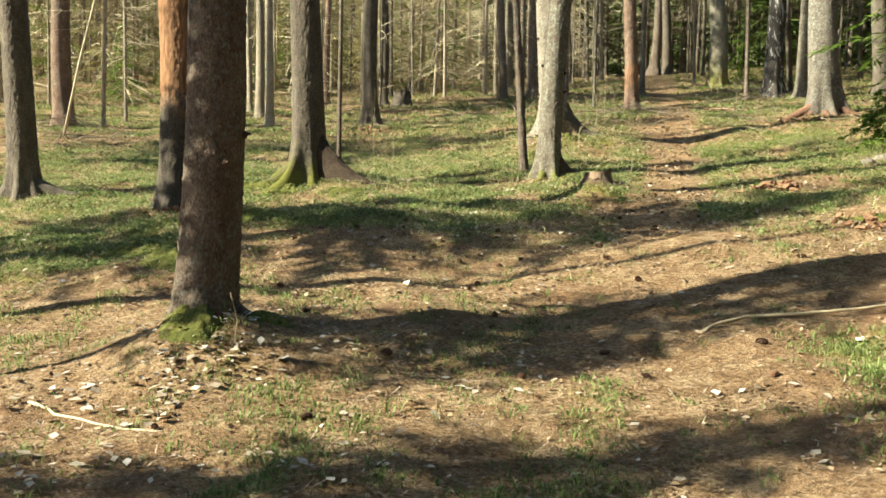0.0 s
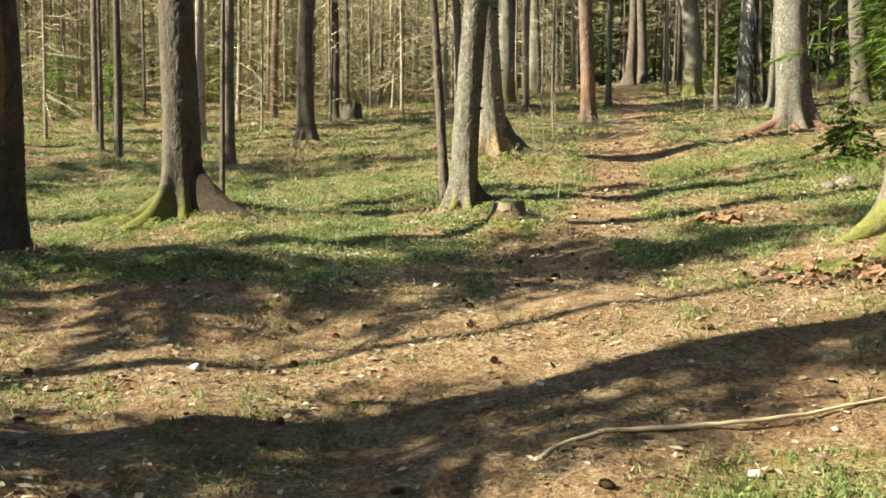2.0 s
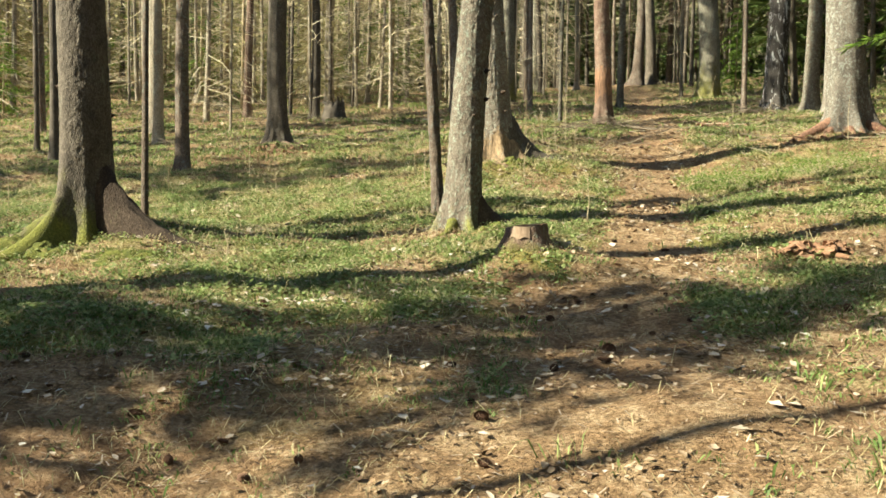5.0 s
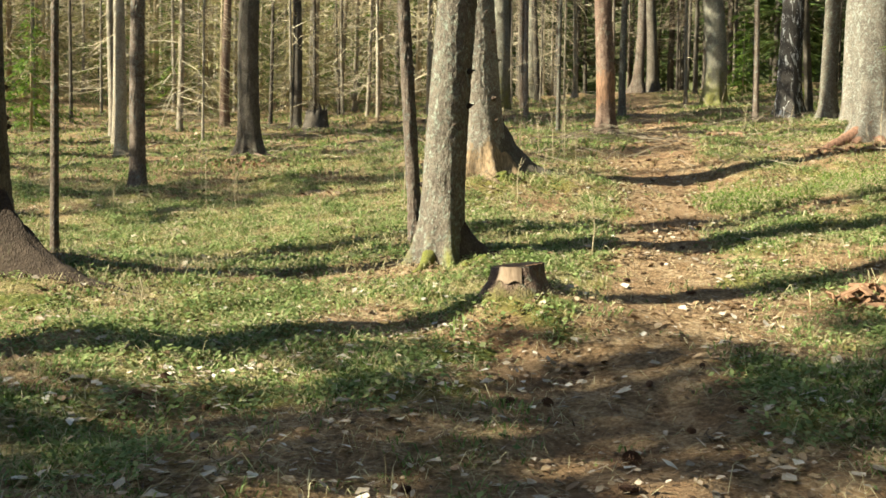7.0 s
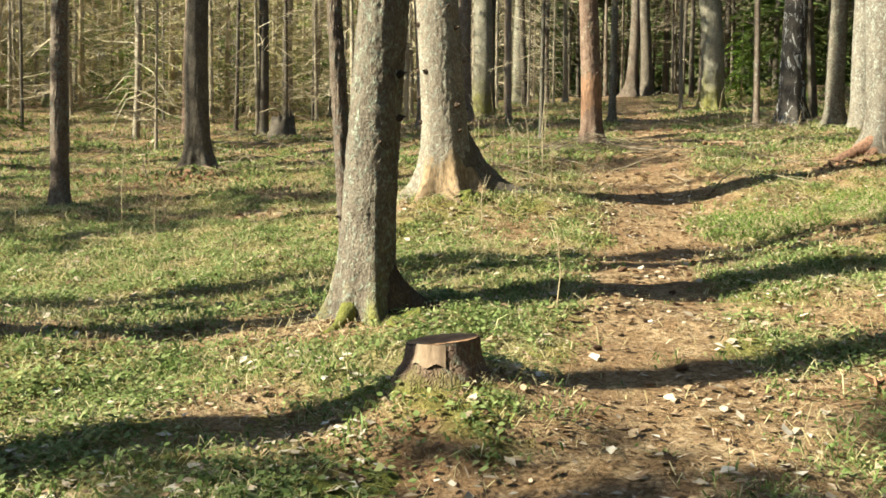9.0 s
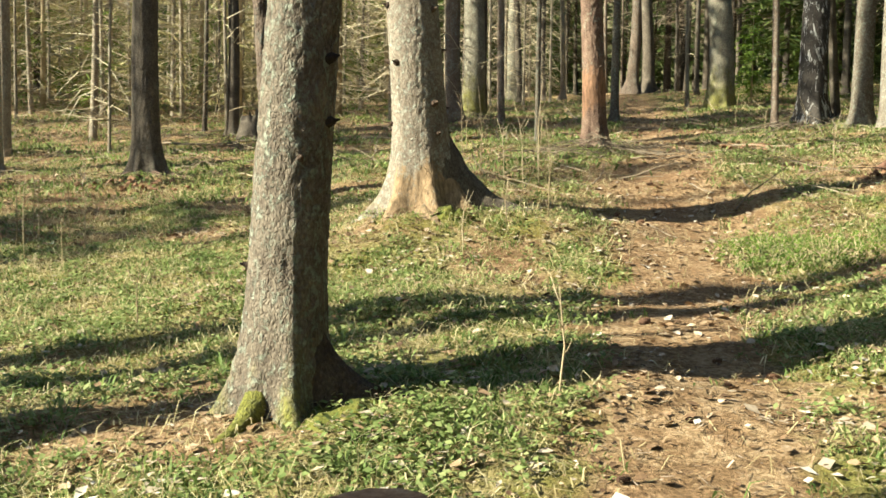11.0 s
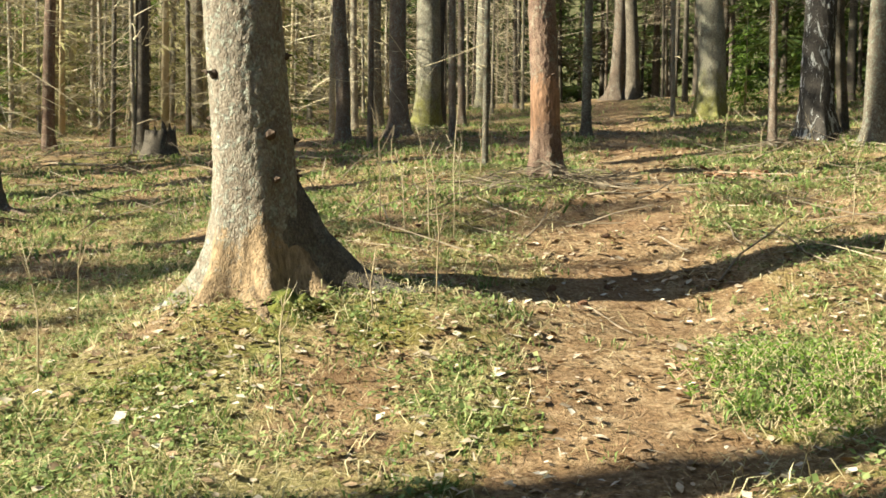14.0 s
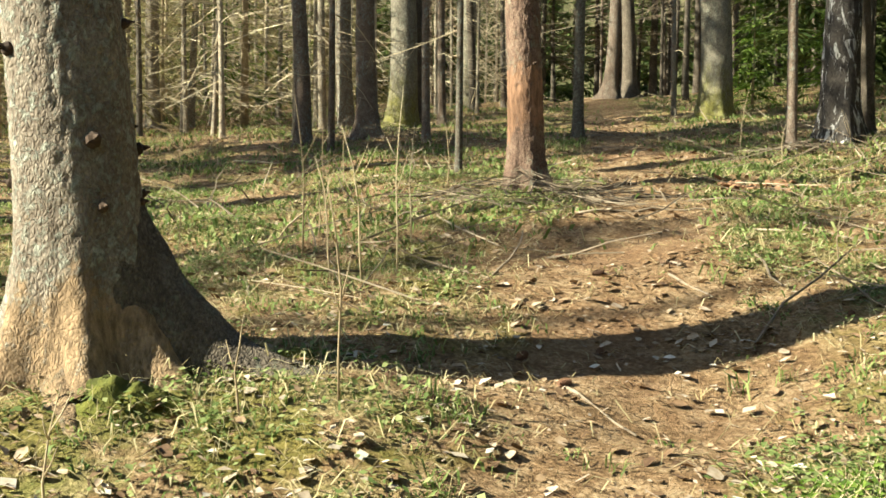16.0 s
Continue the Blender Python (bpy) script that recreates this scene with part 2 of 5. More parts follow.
DEADWOOD = plain_material("grey_deadwood", ((0.2, (0.09, 0.07, 0.05)), (0.5, (0.22, 0.17, 0.12)), (0.8, (0.38, 0.31, 0.22))), 18, bump=0.004, stretch=(1, 1, 1))
BRUSH = plain_material("dark_brushwood", ((0.2, (0.05, 0.038, 0.027)), (0.5, (0.13, 0.1, 0.07)), (0.8, (0.26, 0.21, 0.15))), 18, bump=0)

# ---- mesh helpers ----


class Mesh:
    """Gathers vertices and faces, and links them as one object."""

    def __init__(self):
        self.v, self.f = [], []

    def tube(self, pts, radii, sides=5, cap=True):
        base = len(self.v)
        pts = [Vector(p) for p in pts]
        for i, (p, r) in enumerate(zip(pts, radii)):
            d = (pts[min(i + 1, len(pts) - 1)] - pts[max(i - 1, 0)]).normalized()
            a = d.orthogonal().normalized() if i == 0 else (a - d * a.dot(d)).normalized()
            b = d.cross(a)
            for k in range(sides):
                th = math.tau * k / sides
                self.v.append(p + r * (math.cos(th) * a + math.sin(th) * b))
        for i in range(len(pts) - 1):
            for k in range(sides):
                j = (k + 1) % sides
                self.f.append((base + i * sides + k, base + i * sides + j, base + (i + 1) * sides + j, base + (i + 1) * sides + k))
        if cap:
            self.f.append(tuple(base + k for k in reversed(range(sides))))
            self.f.append(tuple(base + (len(pts) - 1) * sides + k for k in range(sides)))

    def face(self, *pts):
        base = len(self.v)
        self.v.extend(Vector(p) for p in pts)
        self.f.append(tuple(range(base, base + len(pts))))

    def data(self, name, material, smooth=False, attrs=None):
        me = bpy.data.meshes.new(name)
        me.from_pydata([tuple(p) for p in self.v], [], self.f)
        me.materials.append(material)
        if smooth:
            me.polygons.foreach_set("use_smooth", [True] * len(me.polygons))
        for key, values in (attrs or {}).items():
            me.attributes.new(key, "FLOAT", "POINT").data.foreach_set("value", values)
        return me


def part(name, mesh, material, parent=None, label="", smooth=False, attrs=None):
    """Links a Mesh as one object, under parent if there is one."""
    ob = new(name, mesh.data(name, material, smooth, attrs))
    ob.parent = parent
    return tagged(ob, label)


def thing(name, m, label, category, group="", kind=""):
    ob = new(name)
    ob.empty_display_size = 0.2
    ob.matrix_world = m
    return tagged(ob, label, category, group, kind)


# ---- the lie of the land ----
MOUNDS = ((4.8, 20.2, 0.9, -0.12), (-2.1, 10.3, 1.3, 0.23), (3.9, 8.6, 1.5, 0.14), (1.7, 6.5, 1.6, -0.12), (-1.2, 17, 2.2, -0.16), (2.5, 20.5, 1.8, 0.18), (4.2, 24, 2.4, 0.16),
          (4.7, 18.2, 1.6, -0.19), (-2.5, 23.5, 3.0, -0.04), (0.5, 21, 1.6, -0.11), (-1.6, 6.3, 0.5, 0.2), (-1.55, 5.95, 0.3, 0.08), (-1.85, 14.2, 0.9, 0.3), (1.6, 14.66, 0.6, 0.15),
          (2.1, 19.5, 0.8, 0.14), (3.0, 11.6, 2.0, -0.07), (5.5, 28, 3.0, 0.11), (2.8, 32, 2.2, 0.22), (3.4, 19.25, 0.36, 0.12),
          (2.1, 12.86, 0.36, 0.2), (5.4, 10.3, 0.7, 0.16), (8.5, 21.8, 0.9, 0.14), (4.55, 23.9, 0.6, 0.1), (-1.8, 24.1, 0.6, 0.12), (-3.0, 11.5, 0.6, 0.08))


def land(x, y):
    """Height of the ground without its small unevenness."""
    x, y = np.asarray(x, float), np.asarray(y, float)
    a = np.clip(x, -14, 16)
    b = np.where(y > 44, 44 + (y - 44) * 0.42, np.maximum(y, -6))
    b = np.minimum(b, 80)
    z = -0.1094 + 0.0629 * a + 0.0956 * b + 0.00242 * a * a - 0.00097 * a * b + 0.001007 * np.minimum(b, 44) ** 2
    for p, q, s, h in MOUNDS:
        z = z + h * np.exp(-((x - p) ** 2 + (y - q) ** 2) / (2 * s * s))
    return z


_rng = np.random.RandomState(7)
WAVES = [(_rng.uniform(0, math.tau), _rng.uniform(0, math.tau), k) for k in (1.1, 1.7, 2.3, 3.1, 4.3, 5.9, 7.7, 10.3, 13.1, 17.7)]


def uneven(x, y):
    z = 0.0
    for a, ph, k in WAVES:
        z = z + 0.03 / k ** 0.9 * np.sin(k * (np.cos(a) * x + np.sin(a) * y) * 1.6 + ph + 1.7 * np.sin(0.9 * k * (np.sin(a) * x - np.cos(a) * y) + ph))
    return z


def ground_z(x, y):
    return land(x, y) + uneven(np.asarray(x, float), np.asarray(y, float))


def gz(x, y):
    return float(ground_z(x, y))


TRAIL = ((1.0, -4), (1.3, 4), (1.9, 8), (2.4, 10.6), (3.05, 13), (3.55, 15.4), (4.4, 18.9), (5.1, 21.5), (6.1, 26.5), (6.9, 31), (8.2, 38), (9.0, 46))


def trail_distance(x, y):
    d = np.full(np.shape(x), 99.0)
    for (x0, y0), (x1, y1) in zip(TRAIL, TRAIL[1:]):
        t = np.clip(((x - x0) * (x1 - x0) + (y - y0) * (y1 - y0)) / ((x1 - x0) ** 2 + (y1 - y0) ** 2), 0, 1)
        d = np.minimum(d, np.hypot(x - x0 - t * (x1 - x0), y - y0 - t * (y1 - y0)))
    return d


def patchy(x, y, k, seed):
    r = np.random.RandomState(seed)
    s = 0.0
    for i in range(7):
        a, ph, f = r.uniform(0, math.tau), r.uniform(0, math.tau), k * r.uniform(0.6, 2.2)
        s = s + np.sin(f * (np.cos(a) * x + np.sin(a) * y) + ph + 1.3 * np.sin(f * 0.7 * (np.sin(a) * x - np.cos(a) * y) + 2 * ph))
    return 0.5 + 0.5 * s / 3.2


GREEN_SPOTS = ((0.9, 13.6, 1.8, 0.9, 0.85), (4.0, 14.0, 0.5, 1.2, 0.7), (1.9, 12.4, 0.9, 0.5, 0.75), (6.2, 21.5, 0.7, 1.5, 0.5),
               (-1.0, 12.6, 4.0, 1.6, 0.55), (-4.5, 17.5, 4.0, 4.5, 0.85), (0.3, 20.2, 3.5, 3.0, 0.5), (2.6, 21.5, 2.0, 2.6, 0.35), (-6.5, 10.5, 3.0, 3.0, 0.7), (7.0, 19.5, 1.3, 2.5, 0.6),
               (-3.8, 9.6, 1.5, 1.1, 0.8), (-1.2, 11.0, 1.6, 0.9, 0.75), (0.2, 12.0, 1.5, 0.7, 0.8), (3.1, 11.4, 0.55, 0.8, 1.0), (4.9, 11.6, 1.4, 1.1, 0.9), (-1.0, 17.5, 4.2, 2.8, 1.0),
               (2.4, 15.0, 0.9, 1.4, 1.0), (4.9, 15.8, 0.9, 1.4, 0.9), (5.2, 18.3, 0.8, 0.9, 0.9), (2.7, 17.6, 1.4, 1.3, 0.8), (3.6, 19.2, 0.5, 0.4, 0.55), (-5.5, 13.5, 2.4, 2.2, 0.8),
               (-0.5, 22.2, 4.0, 1.6, 0.45), (6.8, 14.5, 1.5, 3.0, 0.8), (3.0, 22.5, 1.2, 1.5, 0.5), (2.9, 5.6, 0.7, 0.8, 0.6), (7.8, 25.8, 1.2, 1.2, 0.6))


def greenness(x, y):
    g = np.full(np.shape(x), 0.16)
    for p, q, a, b, h in GREEN_SPOTS:
        g = np.maximum(g, h * np.exp(-(((x - p) / a) ** 2 + ((y - q) / b) ** 2) ** 2 * 0.7))
    g = np.where(y > 23, np.maximum(g, 0.42), g)
    g = g * (1 - 0.9 * np.exp(-(trail_distance(x, y) / 0.5) ** 4))
    return np.clip(g * (0.45 + 1.0 * patchy(x, y, 2.2, 3)), 0, 1)


def spaced(lo, hi, fine_lo, fine_hi, step):
    out = list(np.arange(fine_lo, fine_hi, step))
    s, p = step, fine_lo
    while p > lo:
        s *= 1.25
        p -= s
        out.insert(0, p)
    s, p = step, out[-1]
    while p < hi:
        s *= 1.25
        p += s
        out.append(p)
    return np.array(out)


def build_ground():
    xs, ys = spaced(-900, 900, -7, 9, 0.07), spaced(-900, 1200, 2.0, 25, 0.075)
    X, Y = np.meshgrid(xs, ys)
    Z = ground_z(X, Y)
    nx, ny = len(xs), len(ys)
    me = bpy.data.meshes.new("ground")
    i = np.arange(nx * ny).reshape(ny, nx)
    q = np.stack([i[:-1, :-1], i[:-1, 1:], i[1:, 1:], i[1:, :-1]], -1).reshape(-1, 4)
    me.vertices.add(nx * ny)
    me.vertices.foreach_set("co", np.stack([X, Y, Z], -1).ravel())
    me.loops.add(q.size)
    me.loops.foreach_set("vertex_index", q.ravel().astype(np.int32))
    me.polygons.add(len(q))
    me.polygons.foreach_set("loop_start", (np.arange(len(q)) * 4).astype(np.int32))
    me.polygons.foreach_set("use_smooth", np.ones(len(q), bool))
    me.update(calc_edges=True)
    me.attributes.new("green", "FLOAT", "POINT").data.foreach_set("value", greenness(X, Y).ravel())
    me.materials.append(GROUND)
    tagged(new("ground", me), "sloping forest floor of brown needle litter and moss", "forest floor", kind="structure")


build_ground()

# ---- trees ----


def trunk_shape(r, height, lean, flare=1.0, fine=False, seed=0, moss=0.0, wood=None, toe=0.0, roots=5):
    """A tapered trunk with root flare. The foot lies at the origin; lean is the sideways shift for each metre of height. wood: bare wood from, to, side angle."""
    rnd = random.Random(seed)
    sides = 92 if fine else 14
    z, zs = -0.35, []
    while z < height:
        zs.append(z)
        z += (0.022 if z < 3.4 else 0.2) if fine else (0.12 if z < 1.0 else 0.7)
    zs.append(height)
    ph = [rnd.uniform(0, math.tau) for _ in range(4)]
    me, moss_v, wood_v = Mesh(), [], []
    for z in zs:
        t = max(z, 0) / height
        rr = r * (1.06 - 0.9 * t)
        zz = max(z, -0.2)
        out = flare * 0.62 * r * math.exp(-zz / (0.9 * r + 0.06))
        cx = lean * z + 0.25 * r * math.sin(z * 0.9 + ph[0]) + toe * math.exp(-max(z, 0) / 0.5)
        cy = 0.2 * r * math.sin(z * 0.7 + ph[1])
        for k in range(sides):
            th = math.tau * k / sides
            lobe = 0.5 + 0.5 * math.sin(roots * th + ph[2]) * math.cos(2 * th + ph[3])
            q = rr + out * (0.35 + 1.3 * lobe * lobe)
            q *= 1 + 0.035 * math.sin(3 * th + z * 1.3 + ph[1])
            if fine:
                p = Vector((math.cos(th) * 9 * r / 0.25, math.sin(th) * 9 * r / 0.25, z * 14))
                d1 = noise.voronoi(Vector((math.cos(th) * r * 46, math.sin(th) * r * 46, z * 36 + seed)))[0]
                q += 0.008 * noise.noise(p + Vector((seed, 0, 0))) + 0.01 * min(d1[1] - d1[0], 0.6) - 0.004
            me.v.append(Vector((cx + q * math.cos(th), cy + q * math.sin(th), z)))
            moss_v.append(moss * math.exp(-max(z, 0) / 0.35) * (0.6 + 0.8 * lobe) if moss < 2 else (moss - 2) * max(0.0, 0.82 - z / 2.3))
            w = 0.0
            if wood:
                lo, hi, side, width = wood
                edge = min(z - lo, hi - z) / 0.9
                w = max(0.0, min(1.0, edge)) * max(0.0, min(1.0, (math.cos(th - side) - width) * 3 + 0.3))
            wood_v.append(w)
    n = len(zs)
    for i in range(n - 1):
        for k in range(sides):
            j = (k + 1) % sides
            me.f.append((i * sides + k, i * sides + j, (i + 1) * sides + j, (i + 1) * sides + k))
    me.f.append(tuple((n - 1) * sides + k for k in range(sides)))
    return me, {"moss": moss_v, "wood": wood_v}


def dead_limbs(height, lo, count, length, rnd, lean=0.0, r=0.08):
    """Bare drooping limbs with side twigs all the way up a trunk."""
    me = Mesh()
    for _ in range(count):
        z = rnd.uniform(lo, height)
        th = rnd.uniform(0, math.tau)
        ln = length * rnd.uniform(0.35, 1.0) * (1.15 - 0.6 * z / (height + 1))
        d = Vector((math.cos(th), math.sin(th), 0))
        droop = rnd.uniform(-0.05, 0.75)
        pts = [Vector((lean * z, 0, z)) + d * (r * 0.6 + ln * t) + Vector((0, 0, -droop * ln * t * t + 0.12 * ln * math.sin(3 * t + th))) for t in (0, 0.4, 0.75, 1.0)]
        r0 = 0.009 * rnd.uniform(0.7, 1.3)
        me.tube(pts, (r0, r0 * 0.8, r0 * 0.55, r0 * 0.25), 3, False)
        side = d.cross(Vector((0, 0, 1)))
        for k in range(4):
            t = rnd.uniform(0.25, 0.95)
            a = pts[0].lerp(pts[3], t)
            e = a + (d * 0.5 + side * rnd.choice((-1, 1)) + Vector((0, 0, rnd.uniform(-0.6, 0.1)))) * ln * rnd.uniform(0.12, 0.3)
            me.tube((a, e), (r0 * 0.45, r0 * 0.2), 3, False)
    return me


def boughs(me, base, tip_dir, length, rnd, twig=0.22, density=16, width=0.03):
    """One spruce bough: side twigs along a drooping line, each a slim two-sided spray."""
    d = tip_dir.normalized()
    side = d.cross(Vector((0, 0, 1))).normalized()
    for i in range(int(density * length) + 3):
        t = rnd.random() ** 0.8
        p = base + d * length * t + Vector((0, 0, -0.25 * length * t * t))
        s = rnd.choice((-1, 1))
        q = (side * s * rnd.uniform(0.5, 1.0) + d * rnd.uniform(0.3, 0.9) + Vector((0, 0, rnd.uniform(-0.7, 0.15)))).normalized()
        ln = twig * (1.25 - 0.8 * t) * rnd.uniform(0.6, 1.3) * (0.5 + length * 0.5)
        w = (q.cross(Vector((rnd.uniform(-1, 1), rnd.uniform(-1, 1), 1))).normalized()) * width * rnd.uniform(0.7, 1.4)
        me.face(p - w * 0.4, p + q * ln * 0.55 - w, p + q * ln, p + q * ln * 0.5 + w)


def crown_shape(height, lo, reach, rnd, layers=16, per=6, density=14, twig=0.26, width=0.035):
    me = Mesh()
    for i in range(layers):
        f = i / (layers - 1)
        z = lo + (height - lo) * f
        for k in range(per):
            th = rnd.uniform(0, math.tau)
            ln = reach * (1 - 0.92 * f) * rnd.uniform(0.65, 1.1) + 0.12
            boughs(me, Vector((0, 0, z + rnd.uniform(-0.2, 0.2))), Vector((math.cos(th), math.sin(th), rnd.uniform(-0.25, 0.1))), ln, rnd, twig, density, width)
    return me


CROWNS = []


def crown_data(i, full):
    """Three airy crowns and a full one, shared by the tall trees; the full one is added for shade, above view."""
    if not CROWNS:
        for s in range(3):
            CROWNS.append(crown_shape(9.0, 0.0, 1.35, random.Random(40 + s), 13, 3, 6, 0.42, 0.045).data("crown", NEEDLE))
        CROWNS.append(crown_shape(9.0, 0.0, 2.5, random.Random(44), 15, 6, 11, 0.5, 0.06).data("crown", NEEDLE))
    return CROWNS[3 if full else i % 3]


STUB_MESH = []


def stub_data():
    if not STUB_MESH:
        me = Mesh()
        me.tube(((0, 0, -0.03), (0, 0, 0.006), (0.002, 0.002, 0.016), (0.008, 0, 0.045)), (0.03, 0.026, 0.013, 0.004), 7)
        STUB_MESH.append(me.data("branch_stub", STUB))
    return STUB_MESH[0]


COUNT = [0]


def tree(x, y, r, lean, bark, label, name="spruce_tree", height=16.0, fine=False, flare=1.0, moss=0.0, wood=None, toe=0.0, stubs=0, dead=0, dead_length=1.2, crown=True, category="tree", roots=5, crown_at=0.6, dead_from=1.0, full=False):
    COUNT[0] += 1
    seed = COUNT[0]
    rnd = random.Random(seed)
    ob = thing(name, pose(x, y, gz(x, y)), label, category)
    me, attrs = trunk_shape(r, height, lean, flare, fine, seed, moss, wood, toe, roots)
    trunk = part("trunk", me, bark, ob, smooth=True, attrs=attrs)
    line = random.Random(seed)
    ph = [line.uniform(0, math.tau) for _ in range(2)]
    for _ in range(stubs):
        z, th = rnd.uniform(0.5, 4.2), rnd.uniform(0, math.tau)
        st = new("branch_stub", stub_data())
        st.parent = trunk
        rr = r * (1.06 - 0.9 * z / height) + flare * 0.4 * r * math.exp(-z / (0.9 * r + 0.06)) + 0.012
        cx, cy = lean * z + 0.25 * r * math.sin(z * 0.9 + ph[0]), 0.2 * r * math.sin(z * 0.7 + ph[1])
        big = 1.2 if stubs > 40 else 1.0
        st.matrix_basis = pose(cx + rr * math.cos(th), cy + rr * math.sin(th), z, 0, 0, math.degrees(th)) @ pose(0, 0, 0, 0, 70, 0) @ Matrix.Diagonal((*[big * rnd.uniform(0.5, 1.0)] * 3, 1))
    if dead:
        part("deadwood", dead_limbs(min(height * 0.8, 11), dead_from, dead, dead_length, rnd, lean, r), TWIG, ob, "bare grey-brown dead twigs")["kind"] = "stuff"
    if crown:
        c = new("crown", crown_data(seed, full))
        c.parent = ob
        s = (height * (1.02 - crown_at)) / 9.0
        c.matrix_basis = pose(lean * height * crown_at, 0, height * crown_at, 0, 0, rnd.uniform(0, 360)) @ Matrix.Diagonal((s, s, s, 1))
    return ob


SCALY = "tall spruce with scaly grey-brown bark rising from mossy litter"
t_front = tree(-1.63, 6.5, 0.195, 0.04, SPRUCE, "stout spruce with scaly grey-brown bark and a mossy foot", fine=True, flare=0.3, moss=0.35, stubs=14, height=19)
tree(-3.15, 11.6, 0.235, -0.04, DARK, "dark spruce with a long orange strip of bare wood", fine=True, flare=0.7, wood=(0.75, 3.6, -2.2, 0.1), height=17)
t_bank = tree(-6.05, 13.9, 0.2, -0.012, DARK, "dark spruce with a long root on the mossy bank", flare=1.2, height=18, fine=True)
t_meadow = tree(-2.03, 14.0, 0.222, 0.015, DARK, "stout dark grey spruce with broad mossy roots", fine=True, flare=1.5, moss=0.9, height=20, stubs=10)
t_stump = tree(1.6, 14.72, 0.17, 0.036, LICHEN, "grey spruce covered in pale lichen beside a stump", fine=True, flare=0.75, moss=0.5, height=18, stubs=16)
tree(1.35, 16.3, 0.07, -0.085, SPRUCE, "slim dark leaning trunk beside a larger spruce", flare=0.5, height=11, crown=False, fine=True)
t_pale = tree(2.12, 19.6, 0.25, -0.02, PALE, "large pale sunlit spruce with knots and a wide flared foot", fine=True, flare=1.15, moss=0.3, wood=(-1.2, 0.85, -1.1, -0.05), height=21, stubs=85)
tree(4.62, 24.5, 0.165, -0.02, RED, "reddish spruce trunk with its bark worn off low down", fine=True, flare=1.1, wood=(0.05, 1.7, -1.6, -0.6), height=17, stubs=6)
t_mound = tree(8.65, 22.25, 0.32, -0.045, MOUND, "large pale grey spruce on a reddish root mound", fine=True, flare=1.4, moss=0.2, wood=(-0.9, 0.5, -1.5, -0.8), height=21, stubs=14)
t_edge = tree(5.55, 10.5, 0.24, -0.03, PALE, "pale grey spruce with a mossy flared foot", fine=True, flare=1.7, moss=0.9, height=20)
t_scar = tree(-1.9, 24.8, 0.195, 0.0, DARK, "dark spruce with a rusty scar and bare roots", fine=True, flare=1.3, wood=(0.75, 1.4, -2.0, 0.55), height=19)
tree(-9.5, 24.4, 0.24, -0.016, RED, "reddish pine trunk among brushwood", flare=0.8, height=18)
tree(-7.78, 27.45, 0.1, 0.0, SPRUCE, "slim grey spruce trunk in the grass", flare=0.8, height=12)
tree(-5.66, 22.77, 0.085, 0.0, DARK, "slim dark spruce trunk in grass", flare=0.8, height=12)
tree(-6.3, 23.6, 0.05, -0.015, DARK, "thin dark bare spruce pole", flare=0.6, height=10, crown=False, dead=10)
tree(-1.59, 14.57, 0.034, 0.012, SPRUCE, "thin straight young spruce pole", flare=0.3, height=9, crown=False)
tree(-3.0, 21.6, 0.116, -0.006, SPRUCE, "medium grey spruce trunk in the lit meadow", flare=0.7, height=14, fine=True)
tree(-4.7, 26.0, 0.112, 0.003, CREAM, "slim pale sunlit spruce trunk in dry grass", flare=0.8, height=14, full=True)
tree(6.35, 31.6, 0.09, -0.012, LICHEN, "slim grey trunk beside the trail", flare=0.8, height=13)
tree(9.3, 43.8, 0.19, 0.017, SPRUCE, "far trunk with a pale bark patch", flare=1.0, height=18)
tree(9.75, 43.7, 0.21, -0.013, DARK, "far dark trunk close beside another", flare=1.0, height=18)
tree(9.85, 35.4, 0.315, -0.075, FURROW, "thick furrowed trunk with yellow-green moss on its foot", name="mossy_tree", moss=3.1, flare=0.6, height=18, fine=True)
tree(8.75, 28.5, 0.07, -0.028, SPRUCE, "slim dark grey trunk with twigs at its foot", flare=1.1, height=12)
tree(10.0, 29.7, 0.265, -0.03, BIRCH, "old birch with cracked black bark and white flakes", name="birch_tree", flare=0.8, height=18, fine=True)
tree(10.6, 30.2, 0.09, -0.055, DARK, "slim dark trunk behind a birch", flare=0.5, height=14)
tree(10.3, 28.2, 0.175, -0.02, LICHEN, "greenish-grey smooth trunk with a dark mossy foot", moss=0.4, flare=1.1, height=17)
tree(10.6, 27.6, 0.21, -0.03, MOUND, "pale spruce trunk covered in lichen", flare=0.8, height=17)
tree(1.78, 31.0, 0.125, -0.034, SPRUCE, "grey spruce trunk with a pale foot", flare=0.8, height=15, full=True)
tree(2.83, 31.5, 0.165, -0.02, SPRUCE, "grey-brown trunk with a broad root foot", flare=1.4, height=17, full=True)
tree(2.25, 34.5, 0.15, -0.02, PALE, "flaking grey-white birch trunk", flare=0.6, height=16)
tree(2.34, 29.9, 0.05, -0.003, SPRUCE, "thin grey trunk among the deadwood", flare=0.5, height=10, crown=False, dead=8)
tree(3.27, 34.0, 0.26, 0.019, FURROW, "thick furrowed trunk with yellow-green moss on its foot", name="mossy_tree", moss=3.1, flare=0.7, height=18, full=True)
tree(3.64, 35.0, 0.128, -0.015, DARK, "dark spruce trunk among paler ones", flare=0.6, height=16, full=True)
tree(3.78, 30.6, 0.064, -0.015, SPRUCE, "slim grey-brown spruce trunk", flare=0.5, height=12, dead=6)
tree(4.17, 35.8, 0.085, -0.025, SPRUCE, "slim grey-brown spruce trunk", flare=0.8, height=13, full=True)
